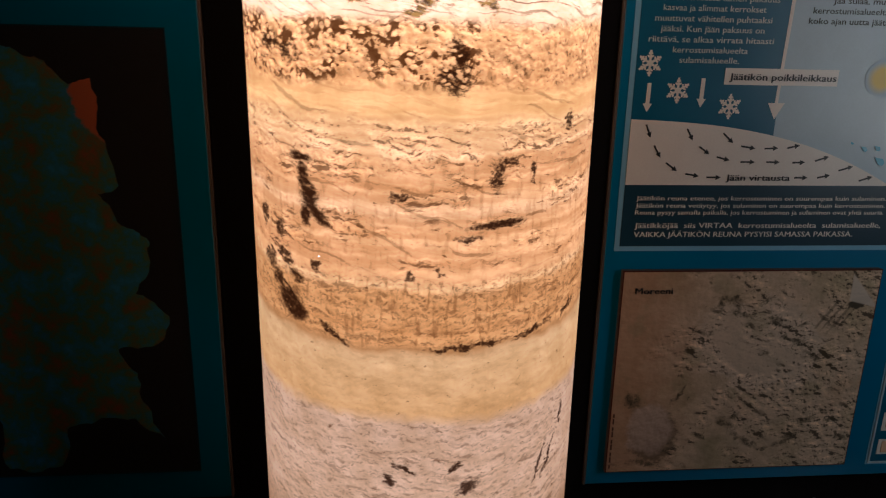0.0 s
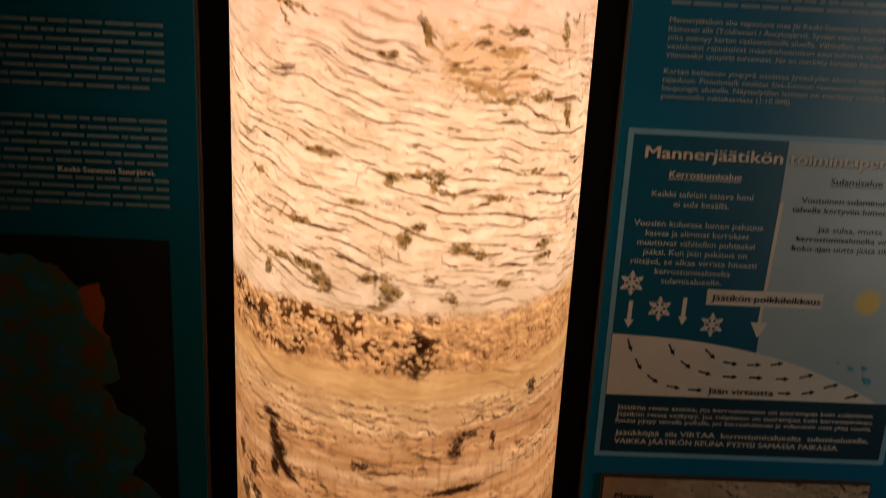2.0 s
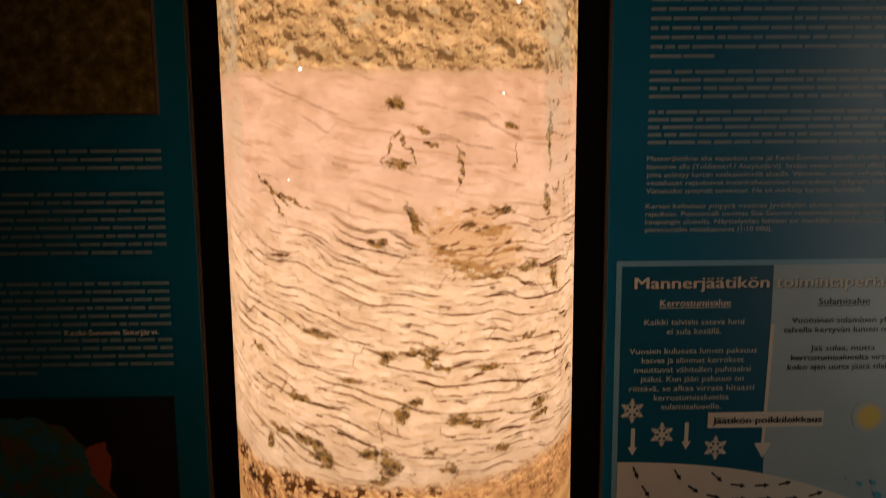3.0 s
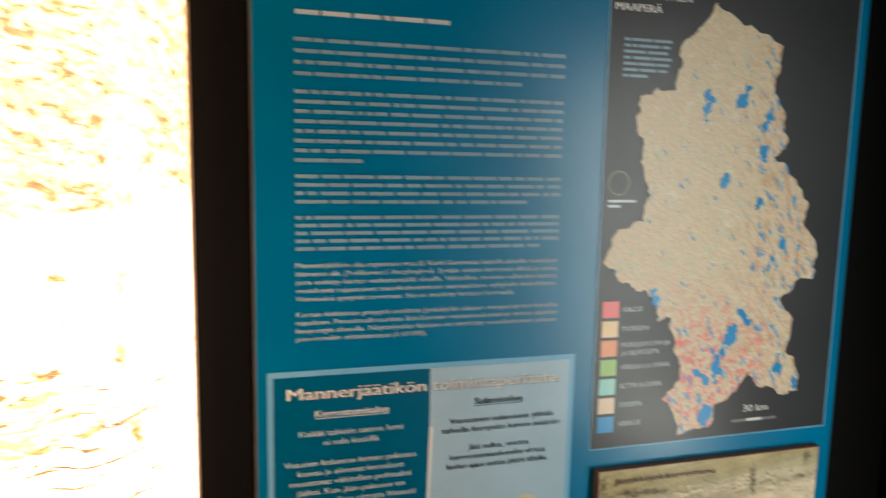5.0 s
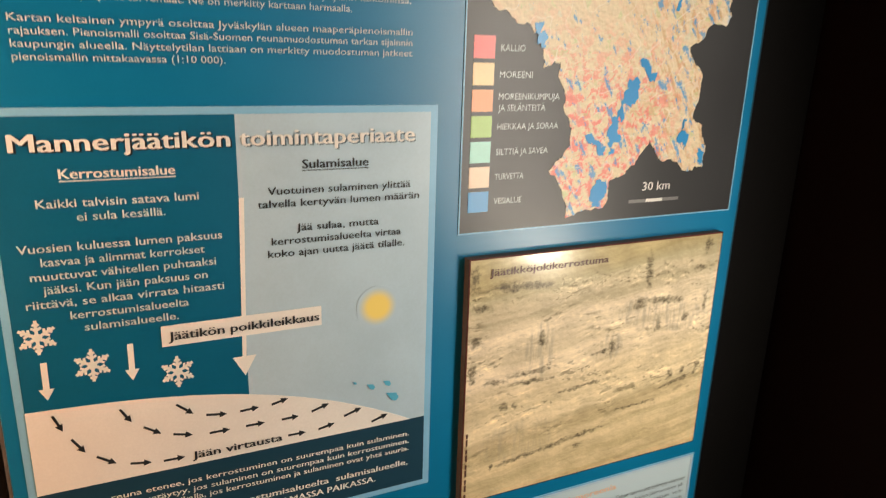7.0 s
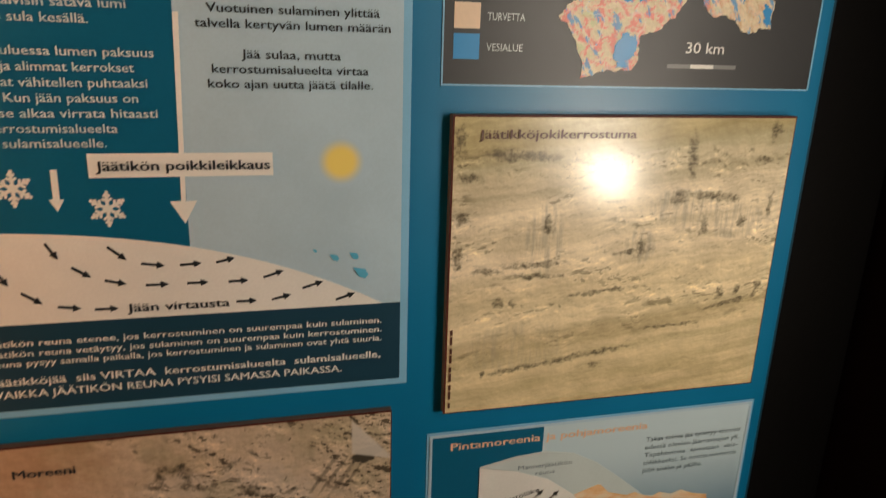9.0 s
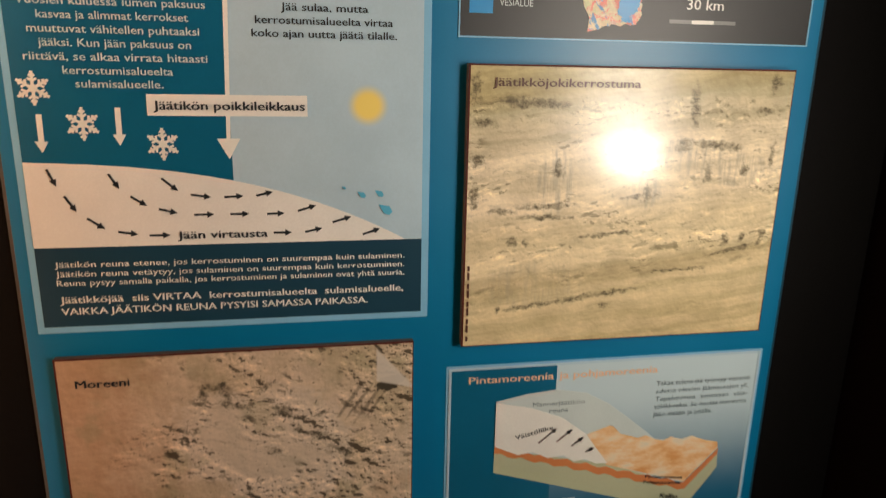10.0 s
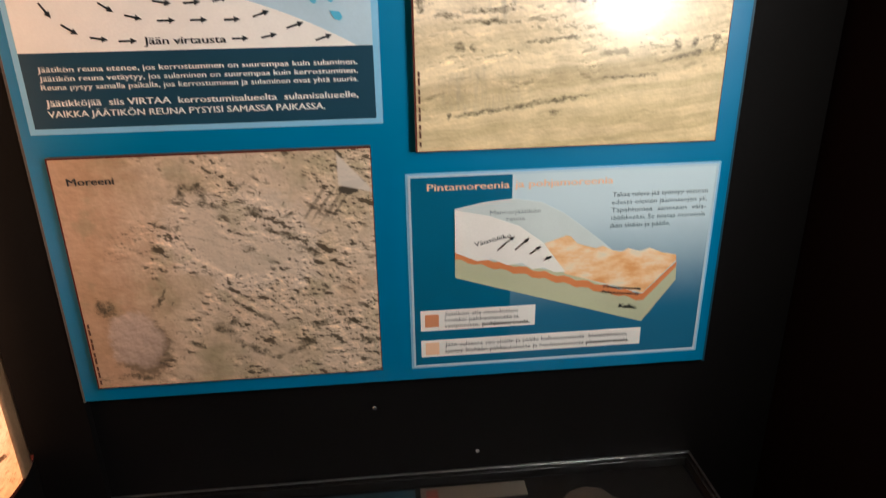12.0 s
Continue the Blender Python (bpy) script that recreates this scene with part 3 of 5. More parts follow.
    col = n.mix(n.mul(n.most([n.blot(wx, wz, *row, rag, 0.8) for rows in (high, low) for row in rows]), n.step(n.noise(v, 160.0, 4.0, 0.7), 0.36, 0.60, 0.5, 0.98)), col, (0.055, 0.045, 0.026))
    rake = [(0.120, 0.094, 0.0026, 0.024, -36), (0.128, 0.088, 0.0020, 0.026, -36), (0.137, 0.083, 0.0028, 0.026, -36), (0.146, 0.082, 0.0018, 0.020, -36), (0.112, 0.082, 0.0022, 0.016, -36)]
    col = n.mix(n.mul(n.most([n.blot(n.add(x, n.mul(n.sub(wx, x), 0.2)), z, *row, n.mul(rag, 0.8), 0.6) for row in rake]), 0.6), col, (0.07, 0.055, 0.035))
    # boulder low in one corner, angular stone high in the other
    bx, bz = n.add(x, n.mul(n.sub(lump, 0.5), 0.03)), n.add(z, n.mul(n.sub(n.noise(v, 33.0, 3.0), 0.5), 0.04))
    rim = n.blot(wx, wz, -0.122, -0.098, 0.039, 0.045, 10, n.mul(rag, 0.3))
    stone = n.blot(bx, bz, -0.128, -0.088, 0.035, 0.043, 10)
    col = n.mix(n.mul(rim, 0.70), col, (0.085, 0.065, 0.042))
    top = n.step(n.add(n.add(z, 0.088), n.add(n.mul(x, -0.3), n.mul(n.sub(lump, 0.5), 0.05))), -0.085, 0.06)
    skin = n.lit(n.mix(top, (0.27, 0.19, 0.14), (0.52, 0.40, 0.33)), n.relief(v, 60.0, 0.002, 0.003, 4.0), 1.5)
    col = n.mix(n.mul(stone, 0.9), col, skin)
    # the stone's three straight sides
    face = n.mul(n.mul(n.step(n.add(n.mul(x, 0.75), n.mul(z, 0.66)), 0.212, 0.208), n.step(x, 0.146, 0.149)), n.step(n.add(z, n.mul(x, 0.25)), 0.146, 0.149))
    under = n.blot(wx, wz, 0.161, 0.108, 0.017, 0.009, 10)
    col = n.mix(under, col, (0.06, 0.05, 0.035))
    col = n.mix(n.mul(face, 0.9), col, (0.60, 0.54, 0.47))
    n.bump(grain, 0.03)
    return n.finish(col, 0.36, 0.0, 0.4)


def moss_photo():
    n = Nodes("mossy_ground_photo")
    x, y, z = n.split(n.place())
    v = n.xyz(x, z)
    col = n.ramp(n.noise(v, 55.0, 6.0, 0.7), [(0.32, (0.03, 0.03, 0.012)), (0.5, (0.15, 0.12, 0.04)), (0.62, (0.26, 0.21, 0.09)), (0.75, (0.55, 0.50, 0.38))])
    return n.finish(col, 0.3)


def land_print():
    """Soil map: pale till, streaked from one corner, with red rock and lakes in the south and east."""
    n = Nodes("soil_map_print")
    x, y, z = n.split(n.place())
    v = n.xyz(x, z)
    w = n.noise(v, 55.0, 4.0, 0.6, True)
    vv = n.node("ShaderNodeVectorMath", i0=v, i1=n.scaled(w, (0.03, 0.03, 0.0))).outputs[0]
    along = n.xyz(n.mul(n.add(x, n.mul(z, 0.55)), 95.0), n.mul(n.sub(z, n.mul(x, 0.3)), 34.0))
    col = n.mix(n.noise(vv, 30.0, 5.0), (0.60, 0.50, 0.32), (0.74, 0.62, 0.44))
    south, east = n.step(z, -0.06, -0.19), n.step(n.add(x, n.mul(n.noise(v, 9.0, 3.0), 0.12)), 0.05, 0.14)
    streak = n.noise(along, 1.0, 5.0, 0.66)
    col = n.mix(n.mul(n.step(streak, 0.50, 0.60), n.add(0.10, n.mul(east, 0.58))), col, (0.50, 0.28, 0.11))
    col = n.mix(n.mul(n.step(n.noise(vv, 40.0, 4.0), 0.52, 0.62), n.mul(n.step(z, 0.12, -0.15), 0.30)), col, (0.72, 0.40, 0.28))
    speck = n.noise(vv, 80.0, 4.0, 0.7)
    rock = n.most([n.mul(south, n.step(x, 0.12, 0.04)), n.mul(east, 0.12), 0.03])
    col = n.mix(n.mul(n.mul(n.step(speck, 0.48, 0.56), rock), 0.8), col, (0.72, 0.15, 0.15))
    col = n.mix(n.mul(n.step(n.noise(vv, 62.0, 3.0), 0.60, 0.66), 0.55), col, (0.46, 0.54, 0.26))
    col = n.mix(n.mul(n.step(n.noise(n.xyz(x, z, 9.0), 48.0, 4.0), 0.60, 0.66), 0.40), col, (0.50, 0.62, 0.52))
    col = n.lit(col, n.relief(v, 150.0, 0.001, 0.0015, 4.0, 0.65), 0.7)
    lakes = n.noise(n.xyz(n.mul(n.add(x, n.mul(z, 0.45)), 100.0), n.mul(z, 42.0), 5.0), 1.0, 5.0, 0.66)
    many = n.most([n.mul(east, 0.065), n.mul(south, 0.05)])
    col = n.mix(n.mul(n.step(n.add(lakes, many), 0.625, 0.645), 0.85), col, (0.05, 0.28, 0.58))
    road = n.math("ABSOLUTE", n.sub(n.noise(n.xyz(x, z, 14.0), 13.0, 2.0), 0.5))
    col = n.mix(n.mul(n.step(road, 0.0045, 0.002), 0.45), col, (0.80, 0.74, 0.66))
    return n.finish(col, 0.40)


def old_map_print():
    n = Nodes("ice_age_map_print")
    x, y, z = n.split(n.place())
    v = n.xyz(x, z)
    f = n.noise(v, 24.0, 6.0, 0.68)
    col = n.ramp(f, [(0.32, (0.30, 0.10, 0.05)), (0.42, (0.16, 0.13, 0.06)), (0.50, (0.06, 0.20, 0.16)), (0.58, (0.04, 0.22, 0.40)), (0.68, (0.05, 0.30, 0.62)), (0.76, (0.18, 0.14, 0.07))])
    red = n.blot(n.add(x, n.mul(n.sub(f, 0.5), 0.05)), z, 0.112, 0.205, 0.020, 0.045, 20)
    col = n.mix(red, col, (0.50, 0.13, 0.06))
    return n.finish(col, 0.45)


def fading_print(name, top, bottom, lo, hi):
    n = Nodes(name)
    x, y, z = n.split(n.place())
    f = n.step(n.add(z, n.mul(n.sub(n.noise(n.xyz(x, z), 12.0, 3.0), 0.5), 0.02)), lo, hi)
    return n.finish(n.mix(f, bottom, top), 0.42)


def sun_print():
    n = Nodes("soft_sun_print")
    x, y, z = n.split(n.place())
    r = n.math("SQRT", n.add(n.mul(x, x), n.mul(z, z)))
    return n.finish(n.mix(n.step(r, 0.010, 0.0230), (0.82, 0.64, 0.15), (0.42, 0.56, 0.66)), 0.42)


def sand_print():
    n = Nodes("till_sand_print")
    v = n.place()
    f = n.noise(n.scaled(v, (1.0, 1.0, 2.0)), 26.0, 4.0, 0.6)
    return n.finish(n.ramp(f, [(0.35, (0.72, 0.34, 0.12)), (0.5, (0.82, 0.52, 0.27)), (0.62, (0.84, 0.66, 0.46)), (0.75, (0.70, 0.66, 0.56))]), 0.36)


M_COLUMN, M_PIT, M_TILL, M_MOSS, M_LAND, M_OLDMAP = column_print(), pit_photo(), till_photo(), moss_photo(), land_print(), old_map_print()
M_SKYFADE = fading_print("sky_fade_print", (0.50, 0.62, 0.68), (0.012, 0.12, 0.23), -0.075, 0.10)


# ---- building helpers ----
def mesh_of(bm, name, material):
    me = bpy.data.meshes.new(name)
    bm.to_mesh(me)
    bm.free()
    me.materials.append(material)
    return me


def part(name, bm, material, parent=None, label="", at=None):
    ob = new(name, mesh_of(bm, name, material))
    if at is not None:
        ob.matrix_world = Matrix.Translation(at)
    if parent is not None:
        ob.parent = parent
        ob.matrix_parent_inverse = Matrix.Translation(parent.matrix_world.translation).inverted()
    return tagged(ob, label)


def thing(name, at, label, category, group="", kind=""):
    ob = new(name)
    ob.matrix_world = Matrix.Translation(at)
    return tagged(ob, label, category, group, kind)


def box_bm(x0, x1, y0, y1, z0, z1, bevel=0.0):
    bm = bmesh.new()
    bmesh.ops.create_cube(bm, size=1.0)
    bmesh.ops.scale(bm, vec=(x1 - x0, y1 - y0, z1 - z0), verts=bm.verts)
    bmesh.ops.translate(bm, vec=((x0 + x1) / 2, (y0 + y1) / 2, (z0 + z1) / 2), verts=bm.verts)
    if bevel:
        bmesh.ops.bevel(bm, geom=bm.edges, offset=bevel, segments=2, affect="EDGES", profile=0.5)
    return bm


def sheet_bm(points, y, depth=0.0006):
    """A thin flat piece with the given outline in x and z, its face at y, its back at y + depth."""
    bm = bmesh.new()
    face = bm.faces.new([bm.verts.new((px, y, pz)) for px, pz in points])
    bmesh.ops.recalc_face_normals(bm, faces=[face])
    if face.normal.y > 0:
        face.normal_flip()
    out = bmesh.ops.extrude_face_region(bm, geom=[face])
    bmesh.ops.translate(bm, vec=(0, depth, 0), verts=[v for v in out["geom"] if isinstance(v, bmesh.types.BMVert)])
    bmesh.ops.recalc_face_normals(bm, faces=bm.faces)
    bmesh.ops.triangulate(bm, faces=bm.faces)
    return bm


def rect(x0, x1, z0, z1):
    return [(x0, z0), (x1, z0), (x1, z1), (x0, z1)]


def merged(bms):
    out = bmesh.new()
    for b in bms:
        me = bpy.data.meshes.new("tmp")
        b.to_mesh(me)
        b.free()
        out.from_mesh(me)
        bpy.data.meshes.remove(me)
    return out


def border_bm(x0, x1, z0, z1, w, y, depth=0.0006):
    return merged([sheet_bm(rect(*r), y, depth) for r in ((x0, x1, z1 - w, z1), (x0, x1, z0, z0 + w), (x0, x0 + w, z0 + w, z1 - w), (x1 - w, x1, z0 + w, z1 - w))])


def text(body, x0, x1, z, y, size, material, parent, bold=0.0, name="lettering", turn=0.0):
    """Lettering between x0 and x1 on the base line z, upright, facing -y."""
    cu = bpy.data.curves.new("words", "FONT")
    cu.body, cu.size, cu.resolution_u, cu.fill_mode = body, 1.0, 2, "FRONT"
    tmp = new("words", cu)
    bpy.context.view_layer.update()
    flat = bpy.data.meshes.new_from_object(tmp.evaluated_get(bpy.context.evaluated_depsgraph_get()))
    bpy.data.objects.remove(tmp)
    shifts = (-bold * 1.3, 0.0, bold * 1.3) if bold > 0.001 else (0.0,)
    xs = [v.co.x for v in flat.vertices]
    lo, hi = min(xs) + shifts[0], max(xs) + shifts[-1]
    k = (x1 - x0) / (hi - lo)
    ca, sa = math.cos(radians(turn)), math.sin(radians(turn))
    verts, faces = [], []
    for layer, shift in enumerate(shifts):
        start = len(verts)
        for v in flat.vertices:
            a, b = (v.co.x + shift - lo) * k, v.co.y * size
            verts.append((x0 + a * ca - b * sa, y - 0.00005 * layer, z + a * sa + b * ca))
        faces += [[start + q for q in f.vertices] for f in flat.polygons]
    bpy.data.meshes.remove(flat)
    me = bpy.data.meshes.new(name)
    me.from_pydata(verts, [], faces)
    me.materials.append(material)
    me.name = name
    ob = new(name, me)
    ob.parent = parent
    ob.matrix_parent_inverse = Matrix.Translation(parent.matrix_world.translation).inverted()
    return ob


def word_bars(x0, x1, z, y, h, material, parent, seed, name="text_line"):
    """A line of writing too small to read: bars as long as its words."""
    rng = random.Random(seed)
    bms, x = [], x0
    while x < x1 - 0.006:
        w = rng.uniform(0.007, 0.040)
        e = x1 if x + w > x1 - 0.014 else x + w
        bms.append(sheet_bm(rect(x, e, z, z + h), y, 0.0003))
        x = e + rng.uniform(0.0020, 0.0042)
    return part(name, merged(bms), material, parent)


def ragged(points, steps, amount, seed):
    """A coast line: the outline, split and shaken."""
    rng = random.Random(seed)
    pts = list(points)
    for _ in range(steps):
        out = []
        for (ax, az), (bx, bz) in zip(pts, pts[1:] + pts[:1]):
            d = math.hypot(bx - ax, bz - az) * amount
            out += [(ax, az), ((ax + bx) / 2 + rng.uniform(-d, d), (az + bz) / 2 + rng.uniform(-d, d))]
        pts = out
    return pts


def arrow_bm(ax, az, bx, bz, y, w=0.0022, head=0.007, wide=0.0034):
    d = Vector((bx - ax, bz - az))
    u = d.normalized()
    p = Vector((-u.y, u.x))
    a, b, c = Vector((ax, az)), Vector((bx, bz)), Vector((bx, bz)) - u * head
    return sheet_bm([tuple(q) for q in (a + p * w / 2, c + p * w / 2, c + p * wide, b, c - p * wide, c - p * w / 2, a - p * w / 2)], y)


def flake_bm(cx, cz, r, y):
    bms = []
    for k in range(6):
        u = Vector((math.cos(k * math.pi / 3 + 0.5236), math.sin(k * math.pi / 3 + 0.5236)))
        p = Vector((-u.y, u.x))
        w = r * 0.085
        c = Vector((cx, cz))
        bms.append(sheet_bm([tuple(q) for q in (c + p * w, c + u * r + p * w, c + u * r - p * w, c - p * w)], y - 0.00002 * k))
        for f in (0.42, 0.68):
            for side in (1, -1):
                q = (u * 0.55 + p * side * 0.83).normalized()
                n2 = Vector((-q.y, q.x)) * w * 0.8
                s = c + u * r * f
                e = s + q * r * (0.30 if f < 0.6 else 0.20)
                bms.append(sheet_bm([tuple(v) for v in (s + n2, e + n2, e - n2, s - n2)], y - 0.00015 - 0.00002 * k))
    bms.append(sheet_bm([(cx + r * 0.25 * math.cos(k * math.pi / 3), cz + r * 0.25 * math.sin(k * math.pi / 3)) for k in range(6)], y - 0.0003))
    return merged(bms)


def disc(cx, cz, r, k=24):
    return [(cx + r * math.cos(i * 2 * math.pi / k), cz + r * math.sin(i * 2 * math.pi / k)) for i in range(k)]


# ---- the hall ----
WALL = 1.165
part_wall = tagged(part("wall_north", box_bm(-2.6, 3.2, WALL, WALL + 0.12, 0, 2.8), M_BLACK), "black painted hall wall", "wall", kind="structure")
tagged(part("wall_return", box_bm(1.50, 1.62, 0.70, WALL - 0.001, 0, 2.8), M_WALL), "dark maroon wall return beside the panel", "wall", kind="structure")
tagged(part("wall_south", box_bm(-2.6, 3.2, -3.12, -3.0, 0, 2.8), M_WALL), "dark brown painted hall wall", "wall", kind="structure")
tagged(part("wall_east", box_bm(3.2, 3.32, -3.12, WALL + 0.12, 0, 2.8), M_WALL), "dark brown painted hall wall", "wall", kind="structure")
tagged(part("wall_west", box_bm(-2.72, -2.6, -3.12, WALL + 0.12, 0, 2.8), M_WALL), "dark brown painted hall wall", "wall", kind="structure")
tagged(part("floor", box_bm(-2.72, 3.32, -3.12, WALL + 0.12, -0.1, 0), M_FLOOR), "dark carpeted hall floor", "floor", kind="structure")
tagged(part("ceiling", box_bm(-2.72, 3.32, -3.12, WALL + 0.12, 2.8, 2.9), M_BLACK), "black hall ceiling", "ceiling", kind="structure")


# ---- the lit column ----
def shell_bm(r0, r1, a0, a1, z0, z1, steps=72, rows=1):
    bm = bmesh.new()
    rings = []
    for i in range(steps + 1):
        a = radians(a0 + (a1 - a0) * i / steps)
        s, c = math.sin(a), -math.cos(a)
        rings.append([bm.verts.new((r * s, r * c, z)) for r, z in ((r1, z0), (r1, z1), (r0, z1), (r0, z0))])
    for p, q in zip(rings, rings[1:]):
        for k in range(4):
            bm.faces.new((p[k], q[k], q[(k + 1) % 4], p[(k + 1) % 4]))
    bm.faces.new(rings[0][::-1]), bm.faces.new(rings[-1])
    bmesh.ops.recalc_face_normals(bm, faces=bm.faces)
    for f in bm.faces:
        f.smooth = abs(f.normal.z) < 0.5
    return bm


col = thing("lit_column", (X_COL, Y_COL, 0), "round backlit column wrapped in a photograph of layered sand and gravel", "display column")
COL0, COL1 = 0.606, 2.45
part("printed_shell", shell_bm(R_COL - 0.004, R_COL, -93, 93, COL0, COL1), M_COLUMN, col, "glowing print of sand, gravel and clay strata", (X_COL, Y_COL, 0))
for side in (-1, 1):
    part("side_rail", shell_bm(R_COL - 0.006, R_COL + 0.003, -102 if side < 0 else 93, -93 if side < 0 else 102, COL0, COL1, 4), M_RIM, col, "brown acrylic edge strip", (X_COL, Y_COL, 0))
part("base", shell_bm(0.02, R_COL - 0.001, -112, 112, 0.0, COL0 - 0.004), M_BLACK, col, "black round plinth", (X_COL, Y_COL, 0))
part("bottom_rim", shell_bm(R_COL - 0.008, R_COL + 0.0015, -108, 108, COL0 - 0.004, COL0), M_MAROON, col, "thin dark rim", (X_COL, Y_COL, 0))
part("top_cap", shell_bm(0.02, R_COL + 0.002, -112, 112, COL1, COL1 + 0.05), M_BLACK, col, "black top cap", (X_COL, Y_COL, 0))
tagged(part("backboard", box_bm(-0.0235, 0.4885, 1.148, WALL - 0.002, 0.0, 2.5), M_BLACK), "black board behind the lit column", "wall panel", kind="structure")


# ---- the two information panels ----
FACE, TOP, LOW = 1.143, 2.05, 0.668
INK = FACE - 0.0010


def info_panel(x0, x1, label):
    p = thing("information_panel", ((x0 + x1) / 2, FACE, LOW), label, "information panel", "panels beside the lit column")
    part("board", box_bm(x0 + 0.003, x1 - 0.003, FACE, WALL - 0.001, LOW + 0.002, TOP, 0.0008), M_PANEL, p, "blue laminated board")
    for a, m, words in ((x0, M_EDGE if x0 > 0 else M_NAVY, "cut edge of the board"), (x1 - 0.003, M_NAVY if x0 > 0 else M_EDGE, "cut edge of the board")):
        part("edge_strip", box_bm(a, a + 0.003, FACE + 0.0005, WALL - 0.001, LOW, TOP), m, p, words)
    return p


right = info_panel(0.490, 1.368, "blue laminated panel with Finnish text, diagrams, photographs and a soil map")
left = info_panel(-0.906, -0.026, "blue laminated panel with dim Finnish text and an old coast map")


def paragraphs(parent, x0, x1, blocks, h, seed):
    """blocks: base line of the first row, row spacing, rows, end of the last row."""
    for z, dz, count, last in blocks:
        for k in range(count):
            seed += 1
            word_bars(x0, last if k == count - 1 else x1, z - dz * k - h / 2, INK, h, M_BAR, parent, seed)


# right panel, running text
word_bars(0.541, 0.726, 1.907, INK, 0.0052, M_TEXT, right, 5, "heading_line")
paragraphs(right, 0.540, 0.882, [(1.879, 0.0128, 4, 0.823), (1.820, 0.0113, 8, 0.620), (1.722, 0.0100, 4, 0.835), (1.673, 0.0094, 5, 0.855)], 0.0044, 40)
BODY = [
    ("Mannerjäätikön alta vapautuva maa jäi Keski-Suomessa laajoilla alueilla muinaisen", 0.882), ("Itämeren alle (Yoldiameri / Ancylusjärvi). Syvään veteen kerrostui silttiä ja savea,", 0.882),
    ("joita esiintyy kartan vaaleansinisillä alueilla. Vähitellen, monien vaiheiden kautta,", 0.882), ("vesialueet rajautuivat maankohoamisen seurauksena nykyisiin kokoihinsa.", 0.882),
    ("Viimeiseksi syntyivät turvemaat. Ne on merkitty karttaan harmaalla.", 0.822)]
for k, (line, end) in enumerate(BODY):
    text(line, 0.540, end, 1.6125 - 0.0102 * k, INK, 0.0088, M_TEXT, right, 0.004)
TAIL = [("Kartan keltainen ympyrä osoittaa Jyväskylän alueen maaperäpienoismallin", 0.884), ("rajauksen. Pienoismalli osoittaa Sisä-Suomen reunamuodostuman tarkan sijainnin", 0.884),
        ("kaupungin alueella. Näyttelytilan lattiaan on merkitty muodostuman jatkeet", 0.884), ("pienoismallin mittakaavassa (1:10 000).", 0.704)]
for k, (line, end) in enumerate(TAIL):
    text(line, 0.540, end, 1.5525 - 0.0100 * k, INK, 0.0088, M_TEXT, right, 0.004)

# ice sheet diagram
Y1, Y2, Y3, Y4 = FACE - 0.0007, FACE - 0.0013, FACE - 0.0019, FACE - 0.0026
dg = part("ice_diagram", sheet_bm(rect(0.505, 0.914, 1.036, 1.485), Y1), M_FRAME, right, "light blue framed diagram of an ice sheet")
part("dark_half", sheet_bm(rect(0.512, 0.709, 1.1281, 1.478), Y2), M_DEEP, dg, "deep blue accumulation half")
part("pale_half", sheet_bm(rect(0.709, 0.906, 1.1281, 1.478), Y2), M_PALE, dg, "pale melting half")
part("caption_box", sheet_bm(rect(0.512, 0.906, 1.043, 1.128), Y2), M_NAVY, dg, "dark slate caption box")
hill = [(0.5121, 1.1282), (0.5121, 1.2145)] + [(0.512 + 0.376 * k / 24, 1.2145 - 0.010 * (k / 24) - 0.0763 * (k / 24) ** 2.6) for k in range(1, 25)]
part("ice_cap", sheet_bm(hill, Y3), M_WHITE, dg, "white ice cap")
part("divider", sheet_bm([(0.709, 1.400), (0.7138, 1.400), (0.7085, 1.238), (0.718, 1.238), (0.7065, 1.217), (0.695, 1.238), (0.7045, 1.238)], Y3), M_WHITE, dg, "white pointer")
part("label_strip", sheet_bm(rect(0.631, 0.786, 1.2605, 1.2815), Y4), M_WHITE, dg, "white label strip")
part("sun_mark", sheet_bm(disc(0, 0, 0.0240), 0), sun_print(), dg, "soft yellow sun", (0.848, Y3, 1.272))
for cx, cz in ((0.530, 1.2855), (0.5705, 1.252), (0.643, 1.2325)):
    part("snowflake", flake_bm(cx, cz, 0.0162, Y3), M_WHITE, dg)
for ax, az, bz in ((0.532, 1.261, 1.224), (0.6035, 1.268, 1.231)):
    part("snow_arrow", arrow_bm(ax, az, ax - 0.0005, bz, Y3, 0.0052, 0.011, 0.0062), M_WHITE, dg)
M_DROP = printed("drop_blue", (0.10, 0.42, 0.62))
for cx, cz, r in ((0.822, 1.186, 0.002), (0.841, 1.178, 0.0042), (0.860, 1.179, 0.0042), (0.867, 1.161, 0.0065)):
    part("melt_drop", sheet_bm([(cx - r * 1.3, cz + r), (cx + r * 0.5, cz + r * 0.7), (cx + r, cz - r * 0.2), (cx + r * 0.5, cz - r * 0.8), (cx - r * 0.4, cz - r * 0.5)], Y4), M_DROP, dg)
